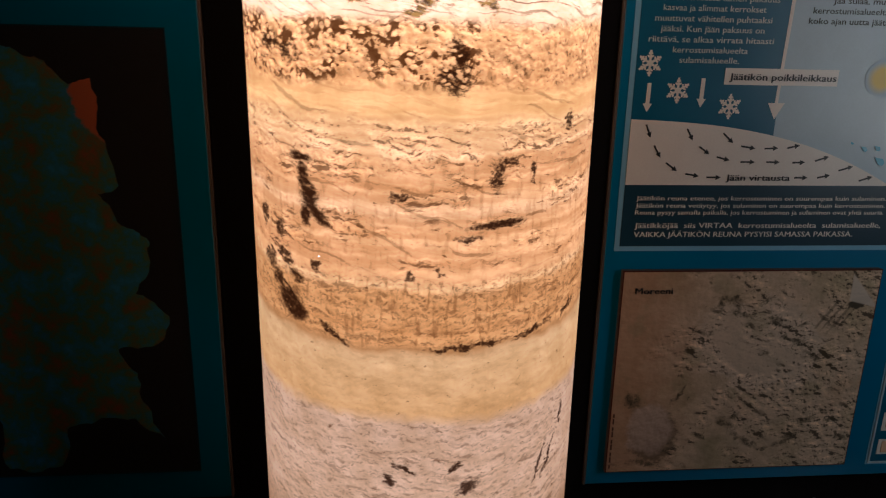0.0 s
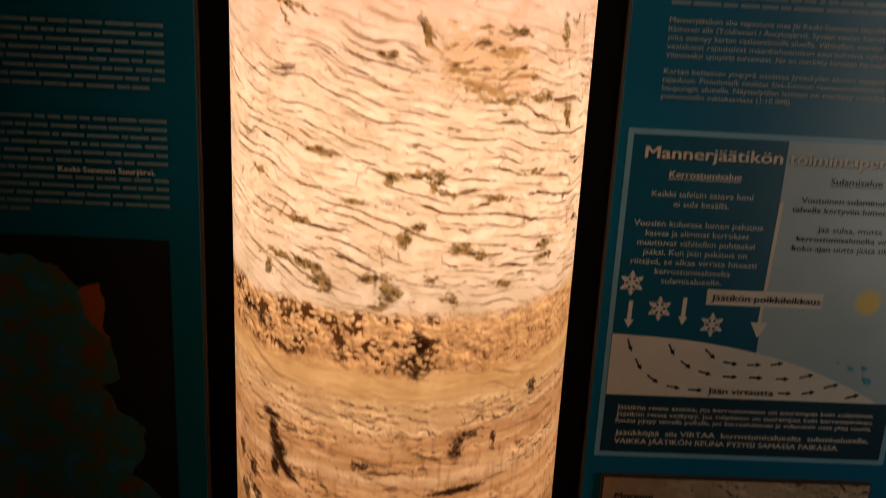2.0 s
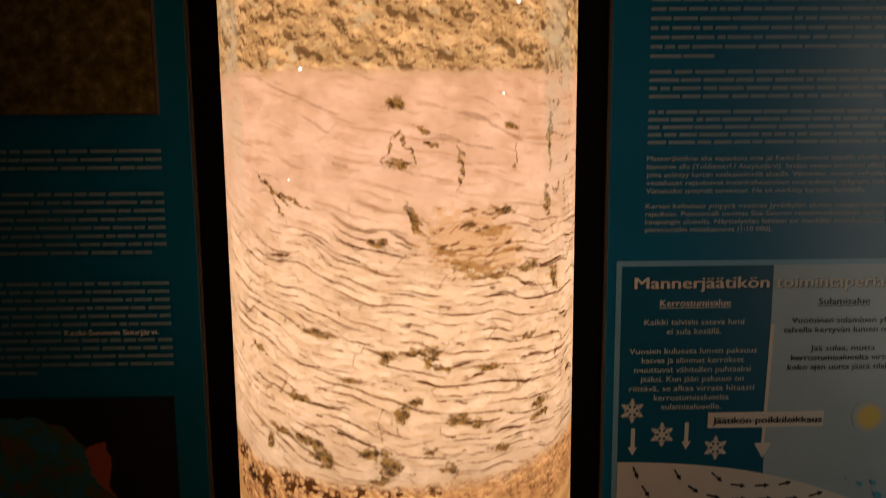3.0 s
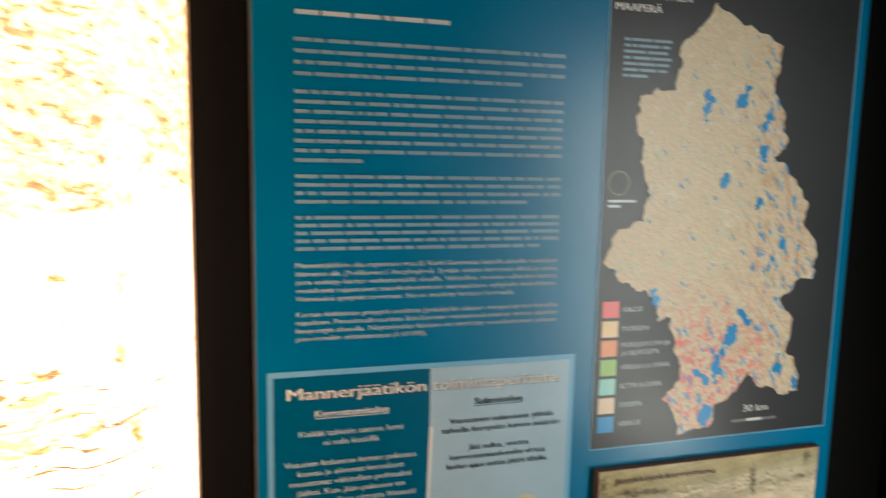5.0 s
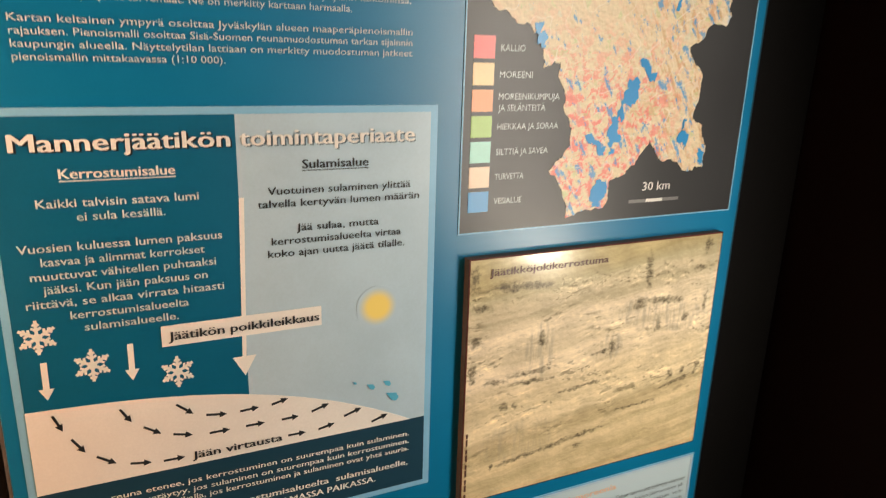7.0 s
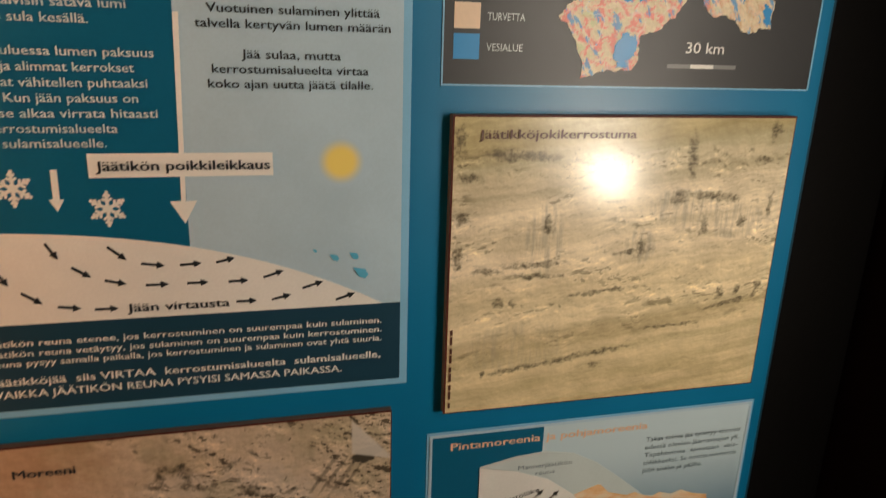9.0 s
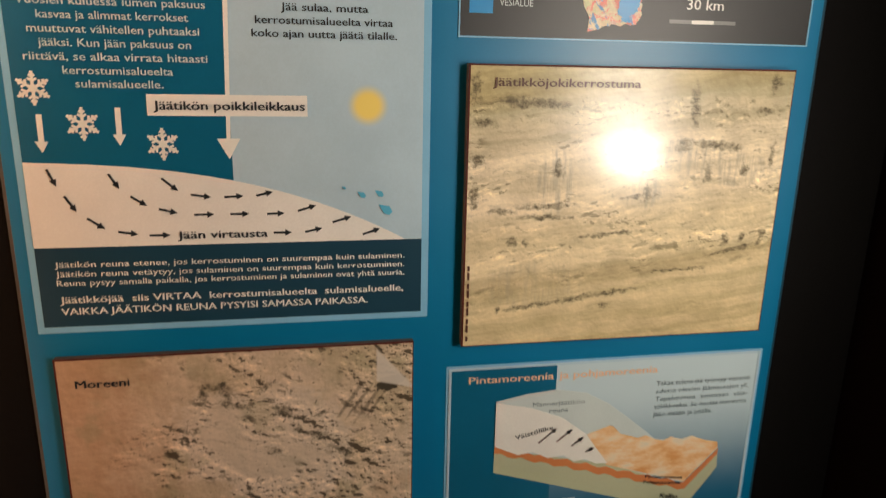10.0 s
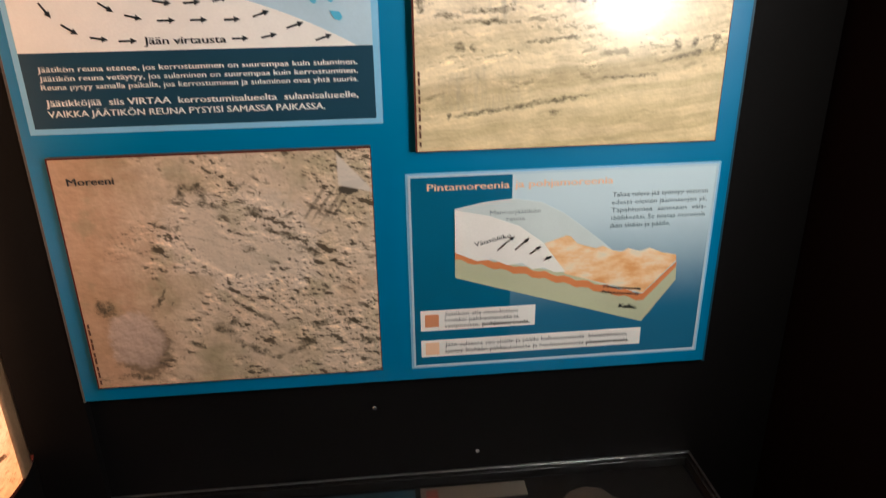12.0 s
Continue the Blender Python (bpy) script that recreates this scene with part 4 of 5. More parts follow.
FLOW = [(0.533, 1.208, 0.540, 1.191), (0.546, 1.181, 0.556, 1.165), (0.565, 1.158, 0.581, 1.147), (0.593, 1.1435, 0.612, 1.1405), (0.623, 1.139, 0.643, 1.139),
        (0.589, 1.203, 0.598, 1.188), (0.608, 1.180, 0.623, 1.170), (0.634, 1.1665, 0.652, 1.162), (0.668, 1.160, 0.688, 1.160), (0.704, 1.160, 0.723, 1.160), (0.741, 1.1595, 0.759, 1.160), (0.773, 1.162, 0.792, 1.168),
        (0.639, 1.198, 0.654, 1.185), (0.666, 1.181, 0.686, 1.178), (0.699, 1.178, 0.718, 1.179), (0.731, 1.179, 0.748, 1.183), (0.747, 1.139, 0.766, 1.139), (0.780, 1.139, 0.798, 1.143), (0.809, 1.149, 0.829, 1.155), (0.841, 1.135, 0.860, 1.141)]
for row in FLOW:
    part("flow_arrow", arrow_bm(*row, Y4), M_DARKTEXT, dg)
text("Mannerjäätikön", 0.5295, 0.7055, 1.4478, Y3 + 0.0002, 0.0215, M_DARKTEXT, dg, 0.022)
text("Mannerjäätikön", 0.528, 0.704, 1.449, Y4, 0.0215, M_WHITE, dg, 0.018)
text("toimintaperiaate", 0.7135, 0.8895, 1.4478, Y3 + 0.0002, 0.0215, printed("grey_shadow_ink", (0.12, 0.17, 0.21)), dg, 0.022)
text("toimintaperiaate", 0.712, 0.888, 1.449, Y4, 0.0215, M_WHITE, dg, 0.018)
text("Kerrostumisalue", 0.562, 0.655, 1.4255, Y3, 0.0125, M_WHITE, dg, 0.018)
part("underline", sheet_bm(rect(0.562, 0.655, 1.4230, 1.4238), Y3), M_WHITE, dg)
text("Sulamisalue", 0.770, 0.838, 1.4255, Y3, 0.0125, M_DARKTEXT, dg, 0.016)
part("underline", sheet_bm(rect(0.770, 0.838, 1.4230, 1.4238), Y3), M_DARKTEXT, dg)
CENTRED = [
    ("Kaikki talvisin satava lumi", 0.608, 0.131, 1.4010, M_LETTER), ("ei sula kesällä.", 0.608, 0.072, 1.3885, M_LETTER), ("Vuosien kuluessa lumen paksuus", 0.608, 0.168, 1.3625, M_LETTER), ("kasvaa ja alimmat kerrokset", 0.608, 0.135, 1.3500, M_LETTER),
    ("muuttuvat vähitellen puhtaaksi", 0.608, 0.154, 1.3373, M_LETTER), ("jääksi. Kun jään paksuus on", 0.608, 0.137, 1.3247, M_LETTER), ("riittävä, se alkaa virrata hitaasti", 0.608, 0.166, 1.3120, M_LETTER), ("kerrostumisalueelta", 0.608, 0.100, 1.2993, M_LETTER), ("sulamisalueelle.", 0.608, 0.080, 1.2868, M_LETTER),
    ("Vuotuinen sulaminen ylittää", 0.810, 0.148, 1.4010, M_DARKTEXT), ("talvella kertyvän lumen määrän", 0.810, 0.168, 1.3885, M_DARKTEXT), ("Jää sulaa, mutta", 0.806, 0.086, 1.3635, M_DARKTEXT), ("kerrostumisalueelta virtaa", 0.806, 0.136, 1.3508, M_DARKTEXT), ("koko ajan uutta jäätä tilalle.", 0.806, 0.144, 1.3382, M_DARKTEXT)]
for line, cx, w, z, ink in CENTRED:
    text(line, cx - w / 2, cx + w / 2, z, Y3, 0.0108, ink, dg, 0.008)
text("Jäätikön poikkileikkaus", 0.637, 0.7835, 1.2665, Y4 - 0.0007, 0.0125, M_DARKTEXT, dg, 0.016)
text("Jään virtausta", 0.650, 0.741, 1.1348, Y4, 0.0118, M_DARKTEXT, dg, 0.016)
for line, z, end in (("Jäätikön reuna etenee, jos kerrostuminen on suurempaa kuin sulaminen.", 1.1072, 0.887), ("Jäätikön reuna vetäytyy, jos sulaminen on suurempaa kuin kerrostuminen.", 1.0972, 0.887), ("Reuna pysyy samalla paikalla, jos kerrostuminen ja sulaminen ovat yhtä suuria.", 1.0876, 0.887)):
    text(line, 0.529, end, z, Y3, 0.0088, M_WHITE, dg, 0.009)
text("Jäätikköjää  siis VIRTAA  kerrostumisalueelta  sulamisalueelle,", 0.530, 0.886, 1.0688, Y3, 0.0106, M_WHITE, dg, 0.015)
text("VAIKKA JÄÄTIKÖN REUNA PYSYISI SAMASSA PAIKASSA.", 0.530, 0.846, 1.0562, Y3, 0.0106, M_WHITE, dg, 0.015)

# soil map
MX0, MX1, MZ0, MZ1 = 0.942, 1.350, 1.343, 1.990
mp = part("soil_map", sheet_bm(rect(MX0, MX1, MZ0, MZ1), Y1), M_MAPGROUND, right, "soil map on a charcoal ground")
part("map_border", border_bm(MX0, MX1, MZ0, MZ1, 0.0016, Y2), M_FRAME, mp, "thin pale border line")
COAST = [(1.105, 1.964), (1.162, 1.938), (1.218, 1.912), (1.211, 1.872), (1.229, 1.809), (1.239, 1.782), (1.217, 1.758), (1.255, 1.728), (1.284, 1.692), (1.277, 1.663), (1.308, 1.617), (1.300, 1.577), (1.281, 1.580), (1.246, 1.551), (1.271, 1.503), (1.264, 1.468), (1.292, 1.431), (1.291, 1.404), (1.267, 1.399), (1.241, 1.413), (1.199, 1.447),
         (1.189, 1.426), (1.147, 1.395), (1.138, 1.361), (1.083, 1.352), (1.056, 1.410), (1.073, 1.424), (1.071, 1.477), (1.061, 1.530), (1.039, 1.524), (1.021, 1.566), (0.977, 1.583), (0.951, 1.612), (0.968, 1.650), (1.011, 1.664), (1.018, 1.701), (1.002, 1.762), (0.989, 1.805), (0.994, 1.835), (1.020, 1.847), (1.048, 1.845), (1.050, 1.890), (1.073, 1.921)]
land = sheet_bm(ragged([(px - 1.146, pz - 1.66) for px, pz in COAST], 4, 0.20, 3), 0.0)
part("land", land, M_LAND, mp, "sand-coloured land with red rock and blue lakes", (1.146, Y2, 1.66))
M_LAKE = printed("lake_blue", (0.03, 0.26, 0.58))
LAKES = [(1.100, 1.825, 0.005, 0.024, -4), (1.158, 1.840, 0.006, 0.020, 35), (1.198, 1.807, 0.006, 0.018, 20), (1.198, 1.762, 0.006, 0.014, -20), (1.136, 1.722, 0.006, 0.012, 20), (1.244, 1.633, 0.004, 0.010, 0), (1.186, 1.524, 0.005, 0.018, -40), (1.160, 1.488, 0.007, 0.030, 24), (1.145, 1.450, 0.008, 0.026, 10),
         (1.118, 1.438, 0.006, 0.020, -50), (1.128, 1.378, 0.012, 0.018, 20), (1.034, 1.558, 0.007, 0.014, -10), (1.254, 1.447, 0.005, 0.020, -8), (1.284, 1.418, 0.005, 0.012, -15), (1.224, 1.606, 0.004, 0.016, 15), (1.195, 1.690, 0.005, 0.010, 30)]
for k, (cx, cz, rx, rz, t) in enumerate(LAKES):
    ca, sa = math.cos(radians(-t)), math.sin(radians(-t))
    pts = [(cx + ca * px * rx - sa * pz * rz, cz + sa * px * rx + ca * pz * rz) for px, pz in disc(0, 0, 1, 7)]
    part("lake", sheet_bm(ragged(pts, 3, 0.42, 20 + k), Y2 - 0.0007), M_LAKE, mp)
LEGEND = [("KALLIO", (0.78, 0.10, 0.10), 0.030), ("MOREENI", (0.80, 0.56, 0.28), 0.041), ("MOREENIKUMPUJA", (0.80, 0.32, 0.14), 0.078), ("HIEKKAA JA SORAA", (0.34, 0.55, 0.13), 0.079), ("SILTTIÄ JA SAVEA", (0.32, 0.66, 0.58), 0.067), ("TURVETTA", (0.76, 0.58, 0.42), 0.037), ("VESIALUE", (0.03, 0.28, 0.62), 0.036)]
for k, (word, c, w) in enumerate(LEGEND):
    z = 1.544 - 0.0275 * k
    part("legend_square", sheet_bm(rect(0.953, 0.978, z - 0.0115, z + 0.0115), Y2), printed("legend_ink", c), mp)
    if k == 2:
        text(word, 0.985, 0.985 + w, z + 0.001, Y2, 0.0098, M_LETTER, mp)
        text("JA SELÄNTEITÄ", 0.985, 1.045, z - 0.011, Y2, 0.0098, M_LETTER, mp)
    else:
        text(word, 0.985, 0.985 + w, z - 0.0035, Y2, 0.0098, M_LETTER, mp)
text("30 km", 1.196, 1.240, 1.3785, Y2, 0.0155, M_WHITE, mp, 0.005)
M_GREY = printed("grey_ink", (0.20, 0.20, 0.20))
for a, b, m in ((1.177, 1.2035, M_GREY), (1.2035, 1.230, M_WHITE), (1.230, 1.2565, M_GREY)):
    part("scale_bar", sheet_bm(rect(a, b, 1.3635, 1.3675), Y2), m, mp)
text("KESKI-SUOMEN", 0.950, 1.064, 1.960, Y2, 0.0135, M_WHITE, mp, 0.02)
text("MAAPERÄ", 0.950, 1.020, 1.943, Y2, 0.0135, M_WHITE, mp, 0.02)
for k in range(7):
    word_bars(0.966, 1.038 - 0.003 * (k % 3) - (0.035 if k == 6 else 0), 1.905 - 0.0078 * k, Y2, 0.0036, M_BAR, mp, 200 + k)
ring = bmesh.new()
outer, inner = [[ring.verts.new((px, Y2, pz)) for px, pz in disc(0.968, 1.718, r)] for r in (0.0165, 0.0150)]
for k in range(24):
    ring.faces.new((outer[k], outer[(k + 1) % 24], inner[(k + 1) % 24], inner[k]))
part("circle_mark", ring, printed("olive_ink", (0.20, 0.22, 0.10)), mp, "faint yellow ring")
word_bars(0.953, 0.995, 1.692, Y2, 0.0034, M_TEXT, mp, 231), word_bars(0.953, 0.972, 1.685, Y2, 0.0034, M_TEXT, mp, 232)


# raised photo boards
def photo_board(x0, x1, z0, z1, material, label, depth=0.012, line=M_MAROON):
    p = thing("photo_board", ((x0 + x1) / 2, FACE, z0), label, "photograph", "photo boards on the panels")
    part("backing", box_bm(x0, x1, FACE - depth, FACE - 0.0004, z0, z1, 0.0006), M_EDGE, p, "pale foam board")
    cx, cz = (x0 + x1) / 2, (z0 + z1) / 2
    part("print", sheet_bm(rect(x0 - cx + 0.002, x1 - cx - 0.001, z0 - cz + 0.001, z1 - cz - 0.002), 0, 0.0005), material, p, "glossy photographic print", (cx, FACE - depth - 0.0006, cz))
    part("red_line", merged([sheet_bm(rect(x0, x0 + 0.0018, z0, z1), FACE - depth - 0.0006, 0.0005), sheet_bm(rect(x0 + 0.0018, x1, z1 - 0.0018, z1), FACE - depth - 0.0006, 0.0005),
                               sheet_bm(rect(x1 - 0.0009, x1, z0, z1 - 0.0018), FACE - depth - 0.0006, 0.0005), sheet_bm(rect(x0 + 0.0018, x1 - 0.0009, z0, z0 + 0.0009), FACE - depth - 0.0006, 0.0005)]), line, p, "thin maroon edge line")
    return p


pit = photo_board(0.952, 1.333, 1.001, 1.317, M_PIT, "glossy photograph of a pale layered sand pit face", 0.012)
YP = FACE - 0.012 - 0.0016
text("Jäätikköjokikerrostuma", 0.978, 1.145, 1.2945, YP, 0.0128, M_BROWNTEXT, pit, 0.013)
for k in range(9):
    part("credit_mark", sheet_bm(rect(0.9565, 0.9590, 1.008 + 0.0105 * k, 1.008 + 0.0105 * k + 0.006 + 0.003 * (k % 2)), YP, 0.0003), M_BROWNTEXT, pit)
till = photo_board(0.518, 0.897, 0.695, 1.010, M_TILL, "photograph of stony brown till with a half-buried boulder", 0.009)
YM = FACE - 0.009 - 0.0016
text("Moreeni", 0.537, 0.591, 0.9765, YM, 0.0128, M_DARKTEXT, till, 0.012)
for k in range(9):
    part("credit_mark", sheet_bm(rect(0.5225, 0.5250, 0.702 + 0.0105 * k, 0.702 + 0.0105 * k + 0.006 + 0.003 * (k % 2)), YM, 0.0003), M_BROWNTEXT, till)
photo_board(-0.475, -0.064, 1.674, 1.990, M_MOSS, "dim photograph of mossy stony ground", 0.012)

# till diagram
pd = part("till_diagram", sheet_bm(rect(0.938, 1.352, 0.688, 0.971), Y1), M_FRAME, right, "light blue framed block diagram of moraine")
cx, cz = 1.145, 0.83
part("ground_tint", sheet_bm(rect(1.075 - cx, 1.3485 - cx, 0.692 - cz, 0.967 - cz), 0.0), M_SKYFADE, pd, "pale to deep blue fade", (cx, Y2, cz))
part("dark_side", sheet_bm(rect(0.942, 1.075, 0.692, 0.965), Y2 - 0.0001), M_DEEP, pd, "deep blue field")
part("inner_line", border_bm(0.941, 1.3488, 0.6905, 0.9685, 0.0030, Y2 - 0.0007), M_PALE, pd, "pale border line")
M_ROCK, M_ORANGE, M_SAND = printed("rock_green_grey", (0.47, 0.49, 0.33)), printed("till_orange", (0.62, 0.22, 0.08)), sand_print()
M_ICE = printed("ice_grey", (0.55, 0.62, 0.62))
part("block_ground", sheet_bm([(1.000, 0.922), (1.040, 0.930), (1.077, 0.933), (1.115, 0.926), (1.146, 0.909), (1.178, 0.884), (1.215, 0.853), (1.304, 0.842), (1.306, 0.832), (1.262, 0.785), (1.000, 0.858)], Y3 + 0.0003), M_ICE, pd, "pale base of the block")
part("bedrock", sheet_bm([(1.000, 0.858), (1.000, 0.825), (1.264, 0.742), (1.308, 0.804), (1.306, 0.832), (1.262, 0.780), (1.150, 0.824)], Y3), M_ROCK, pd, "grey-green bedrock")
wavy = [(1.000 + 0.2625 * k / 30, 0.862 - 0.077 * k / 30 + 0.0022 * math.sin(k * 1.9)) for k in range(31)]
part("base_till", sheet_bm(wavy + [(1.306, 0.832), (1.306, 0.824), (1.263, 0.775)] + [(px, pz - 0.010) for px, pz in wavy[::-1]], Y3 - 0.0007), M_ORANGE, pd, "orange bottom till")
part("surface_till", sheet_bm([(1.120, 0.868), (1.150, 0.878), (1.185, 0.868), (1.215, 0.853), (1.226, 0.850), (1.236, 0.855), (1.252, 0.850), (1.266, 0.854), (1.285, 0.846), (1.304, 0.842), (1.3055, 0.834), (1.262, 0.787), (1.150, 0.822)], Y3 - 0.0003), M_SAND, pd, "sandy surface till")
part("ice_top", sheet_bm([(1.000, 0.922), (1.040, 0.930), (1.077, 0.933), (1.115, 0.926), (1.146, 0.909), (1.178, 0.884), (1.205, 0.862), (1.190, 0.858), (1.165, 0.866), (1.150, 0.882), (1.125, 0.872), (1.110, 0.884), (1.070, 0.906)], Y3 - 0.0010), M_ICE, pd, "grey-white ice surface")
part("ice_face", sheet_bm([(1.000, 0.921), (1.045, 0.911), (1.085, 0.895), (1.118, 0.870), (1.150, 0.826), (1.135, 0.826), (1.120, 0.834), (1.105, 0.832), (1.090, 0.842), (1.070, 0.840), (1.050, 0.850), (1.030, 0.848), (1.000, 0.862)], Y3 - 0.0013), M_WHITE, pd, "white ice front")
M_ARR = printed("dark_red_ink", (0.34, 0.09, 0.09))
for row in ((1.056, 0.862, 1.080, 0.882), (1.080, 0.862, 1.100, 0.878), (1.100, 0.854, 1.116, 0.866), (1.119, 0.844, 1.131, 0.850)):
    part("shear_arrow", arrow_bm(*row, Y4 - 0.0006, 0.0022, 0.008, 0.0036), M_ARR, pd)
text("Pintamoreenia", 0.965, 1.0715, 0.9475, Y3, 0.0135, M_PEACH, pd, 0.015)
text("ja pohjamoreenia", 1.078, 1.208, 0.9475, Y3, 0.0135, M_PEACH, pd, 0.015)
text("Mannerjäätikön", 1.046, 1.113, 0.9125, Y4 - 0.0006, 0.0085, M_SLATE, pd)
text("reuna", 1.068, 1.092, 0.9030, Y4 - 0.0006, 0.0085, M_SLATE, pd)
text("Väistöliike", 1.026, 1.076, 0.8690, Y4 - 0.0006, 0.0090, M_DARKTEXT, pd, 0.012, turn=13)
text("Pintamoreenia", 1.205, 1.259, 0.7985, Y4 - 0.0006, 0.0062, M_DARKTEXT, pd, 0.014, turn=-7)
text("Pohjamoreenia", 1.203, 1.257, 0.7905, Y4 - 0.0006, 0.0062, M_DARKTEXT, pd, 0.014, turn=-7)
text("Kallio", 1.229, 1.255, 0.7665, Y4 - 0.0006, 0.0092, M_DARKTEXT, pd, 0.014, turn=-8)
for k, (line, w) in enumerate((("Takaa tuleva jää työntyy viistosti", 0.130), ("edessä olevien jäämassojen yli.", 0.130), ("Tapahtumaa  sanotaan  väis-", 0.130), ("töliikkeeksi. Se nostaa moreenia", 0.130), ("jään sisään ja päälle.", 0.083))):
    text(line, 1.208, 1.208 + w, 0.9290 - 0.0108 * k, Y3, 0.0090, M_SLATE, pd)
for z0, z1, x1, c in ((0.747, 0.778, 1.111, (0.60, 0.25, 0.12)), (0.706, 0.732, 1.265, (0.80, 0.52, 0.34))):
    part("legend_strip", sheet_bm(rect(0.952, x1, z0, z1), Y3), M_WHITE, pd, "white legend strip")
    part("legend_square", sheet_bm(rect(0.958, 0.977, (z0 + z1) / 2 - 0.0095, (z0 + z1) / 2 + 0.0095), Y4), printed("legend_ink", c), pd)
for line, x0, x1, z, b in (("Jäätikön alla muodostuu", 0.985, 1.086, 0.7690, 0.0), ("kovaksi pakkautunutta ja", 0.985, 1.088, 0.7600, 0.0), ("savipitoista,", 0.985, 1.033, 0.7510, 0.0), ("pohjamoreenia.", 1.037, 1.104, 0.7510, 0.024),
                           ("Jään sulaessa sen sisälle ja päälle kulkeutuneesta  kiviaineksesta", 0.985, 1.245, 0.7215, 0.0), ("syntyy löyhään pakkautunutta ja huuhtoutunutta", 0.985, 1.183, 0.7115, 0.0), ("pintamoreenia.", 1.186, 1.249, 0.7115, 0.024)):
    text(line, x0, x1, z, Y4, 0.0086, M_DARKTEXT, pd, b)

# left panel
paragraphs(left, -0.470, -0.066, [(1.630, 0.0103, 3, -0.066), (1.577, 0.0105, 8, -0.085), (1.464, 0.0105, 6, -0.066)], 0.0044, 300)
word_bars(-0.470, -0.206, 1.4010 - 0.0022, INK, 0.0044, M_BAR, left, 340)
text("Keski-Suomen Suurjärvi.", -0.202, -0.082, 1.3975, INK, 0.0098, M_WHITE, left, 0.03)
paragraphs(left, -0.470, -0.066, [(1.3905, 0.0105, 5, -0.240)], 0.0044, 350)
om = part("coast_map", sheet_bm(rect(-0.475, -0.068, 0.714, 1.315), Y1), M_MAPGROUND, left, "dark map of an ancient coast")
part("map_border", border_bm(-0.475, -0.068, 0.714, 1.315, 0.0014, Y2), M_NAVY, om, "thin dim border line")
OLD = [(-0.44, 1.27), (-0.36, 1.30), (-0.30, 1.285), (-0.257, 1.291), (-0.221, 1.279), (-0.186, 1.247), (-0.160, 1.255), (-0.157, 1.187), (-0.140, 1.124), (-0.166, 1.114), (-0.142, 1.073), (-0.109, 1.050), (-0.113, 1.012), (-0.133, 0.981), (-0.093, 0.949), (-0.104, 0.915), (-0.163, 0.902), (-0.138, 0.851), (-0.113, 0.768), (-0.150, 0.80), (-0.195, 0.802), (-0.242, 0.786), (-0.264, 0.727), (-0.324, 0.727), (-0.330, 0.823), (-0.40, 0.88), (-0.45, 1.0), (-0.43, 1.12)]
part("land", sheet_bm(ragged([(px + 0.2715, pz - 1.0145) for px, pz in OLD], 3, 0.15, 9), 0.0), M_OLDMAP, om, "land in rust, green and blue tints", (-0.2715, Y2, 1.0145))


def screw(x, z):
    """A small countersunk head, proud of the black wall under the panel."""
    bm = bmesh.new()
    bmesh.ops.create_cone(bm, cap_ends=True, segments=12, radius1=0.0032, radius2=0.0022, depth=0.0012, matrix=Matrix.Rotation(radians(90), 4, "X"))
    return tagged(part("screw", bm, M_STEEL, None, "", (x, WALL - 0.0006, z)), "small dull steel screw in the black wall", "screw", "screws under the panel")


for sx, sz in ((0.882, 0.611), (1.035, 0.520), (0.425, 0.610)):
    screw(sx, sz)


# ---- glass-topped case under the panel ----
case = thing("display_case", (0.93, 0.86, 0), "low black display case with a clear glass top", "display case")
CX0, CX1, CY0, CY1, CZ = 0.47, 1.374, 0.60, 1.160, 0.491
part("cabinet", box_bm(CX0 + 0.01, CX1 - 0.01, CY0 + 0.01, CY1, 0.0, CZ - 0.024, 0.002), M_BLACK, case, "black painted cabinet")
for name, b in (("side_wall", (CX0, CX0 + 0.008, CY0, CY1)), ("side_wall", (CX1 - 0.008, CX1, CY0, CY1)), ("front_wall", (CX0 + 0.008, CX1 - 0.008, CY0, CY0 + 0.008)), ("back_wall", (CX0 + 0.008, CX1 - 0.008, CY1 - 0.008, CY1))):
    part(name, box_bm(*b, CZ - 0.022, CZ - 0.008), M_BLACK, case)
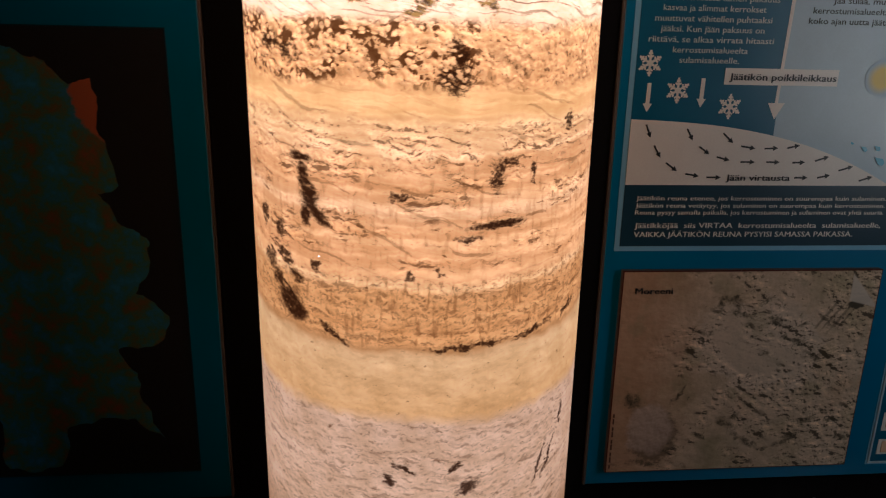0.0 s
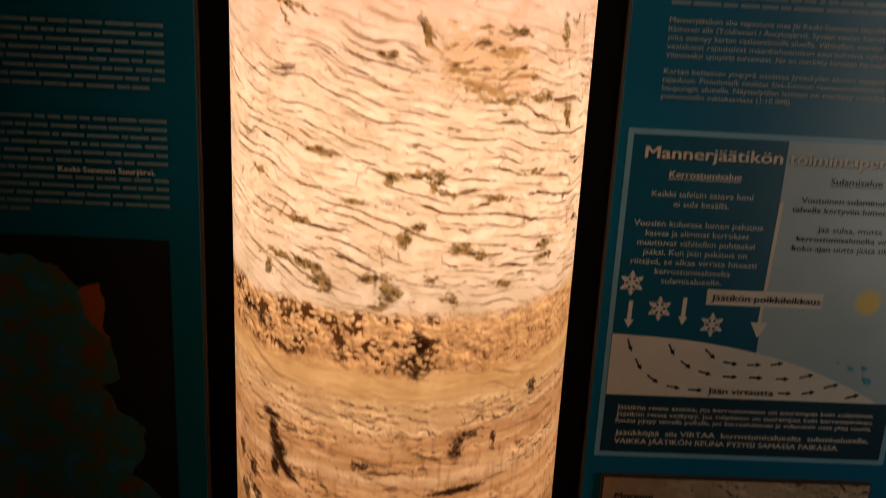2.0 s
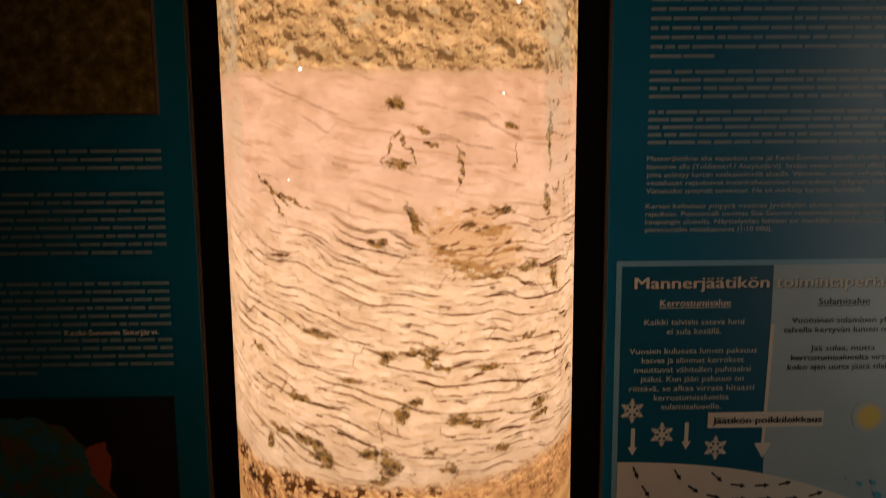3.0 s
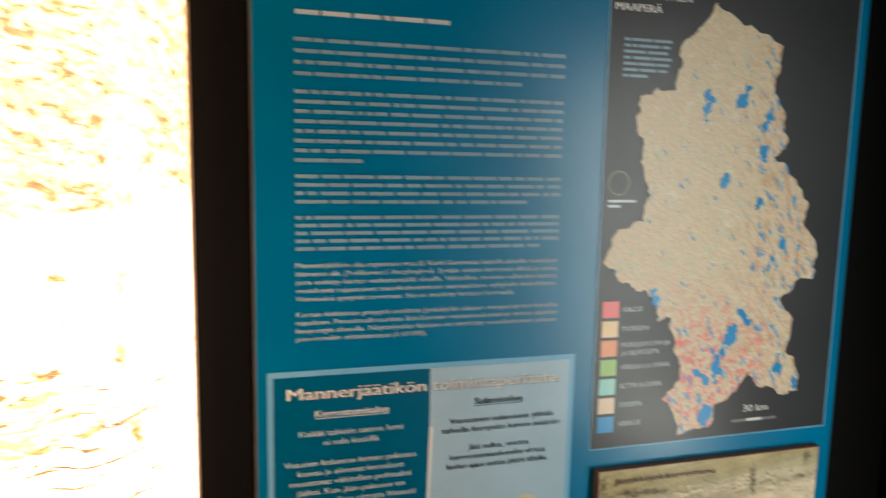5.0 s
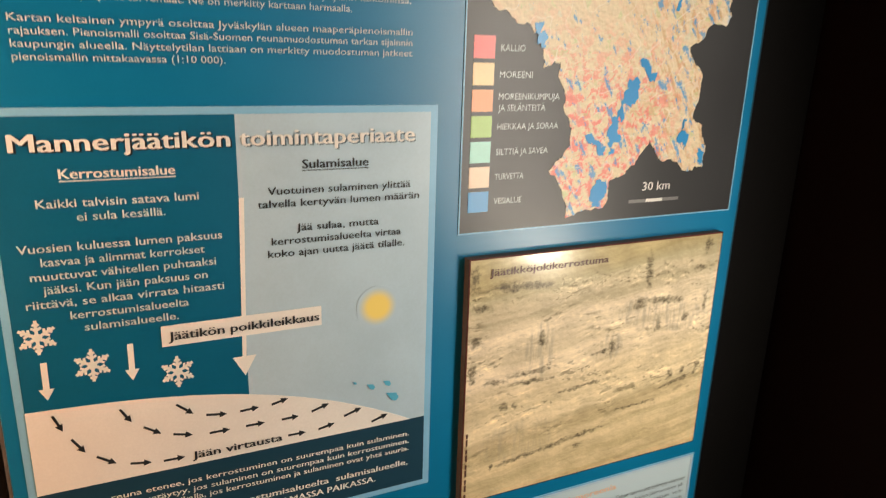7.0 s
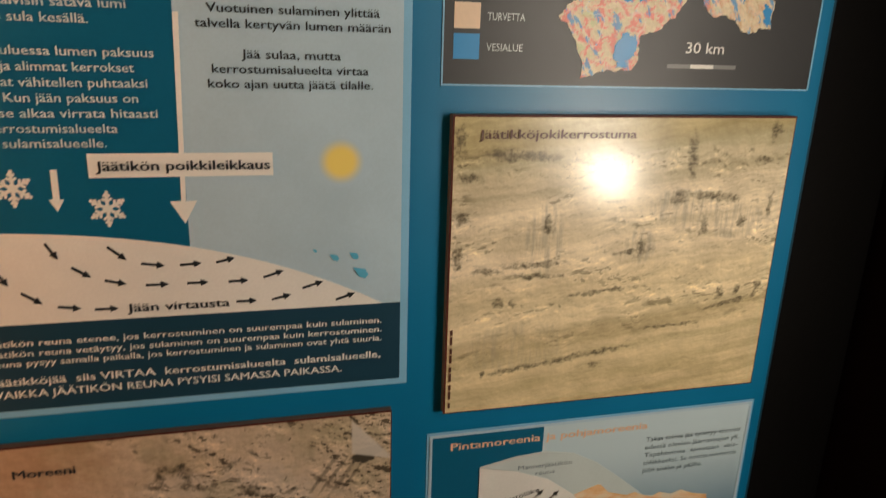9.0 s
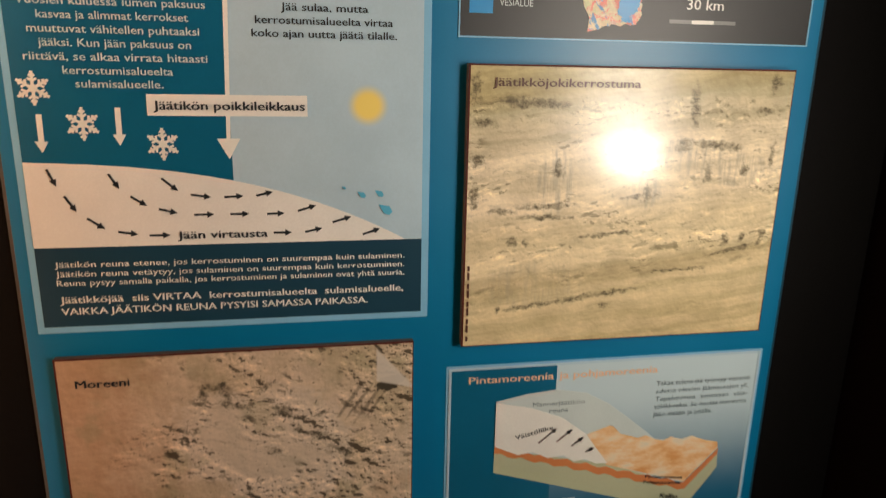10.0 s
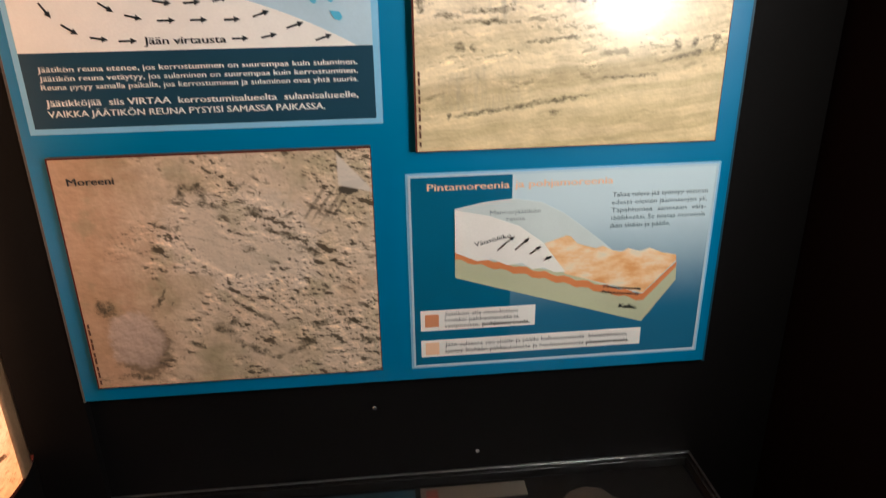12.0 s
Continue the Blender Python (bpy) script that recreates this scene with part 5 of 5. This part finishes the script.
part("glass_top", box_bm(CX0, CX1, CY0, CY1, CZ - 0.007, CZ, 0.001), M_GLASS, case, "clear glass lid").visible_shadow = False
for name, b in (("glass_edge", (CX0, CX1, CY1 - 0.003, CY1)), ("glass_edge", (CX1 - 0.0028, CX1, CY0, CY1 - 0.0035)), ("glass_edge", (CX0, CX0 + 0.0028, CY0, CY1 - 0.0035)), ("glass_edge", (CX0 + 0.003, CX1 - 0.003, CY0, CY0 + 0.003))):
    part(name, box_bm(*b, CZ + 0.0002, CZ + 0.0018), M_STEEL, case, "pale metal edge")
# label and sheet: dim light in the case is put into their dark colours
label_card = tagged(part("specimen_label", box_bm(0.944, 1.105, 1.116, 1.146, CZ - 0.0238, CZ - 0.0218), printed("dimmed_label", (0.07, 0.06, 0.05))), "small white label lying in the glass case, coloured dark for the dim light", "label")
part("red_mark", box_bm(0.952, 0.970, 1.120, 1.140, CZ - 0.0217, CZ - 0.0213), printed("dull_red_print", (0.10, 0.02, 0.015)), label_card, "dull red mark")
tagged(part("specimen_sheet", box_bm(0.70, 0.936, 0.90, 1.146, CZ - 0.0238, CZ - 0.0228), printed("dimmed_navy_print", (0.008, 0.022, 0.034))), "blue printed sheet lying in the glass case", "paper sheet")


def stone(name, at, r, seed, material, label):
    bm = bmesh.new()
    bmesh.ops.create_icosphere(bm, subdivisions=3, radius=1.0)
    for v in bm.verts:
        k = 1 + 0.35 * noise.noise(v.co * 1.3 + Vector((seed, 0, 0))) + 0.12 * noise.noise(v.co * 4 + Vector((seed, 3, 0)))
        v.co = Vector((v.co.x * r[0], v.co.y * r[1], max(v.co.z, -0.6) * r[2])) * k
    low = min(v.co.z for v in bm.verts)
    bmesh.ops.translate(bm, vec=(0, 0, -low), verts=bm.verts)
    for f in bm.faces:
        f.smooth = True
    return tagged(part(name, bm, material, None, "", at), label, "stone")


# the stone's colour is darkened too, standing in for the dim case
stone("stone_specimen", (1.19, 1.075, CZ - 0.0238), (0.050, 0.034, 0.008), 2.0, painted("dimmed_stone", (0.05, 0.038, 0.03), 0.8, 60.0, 0.3, 0.5), "rounded stone lying in the glass case, coloured dark for the dim light")
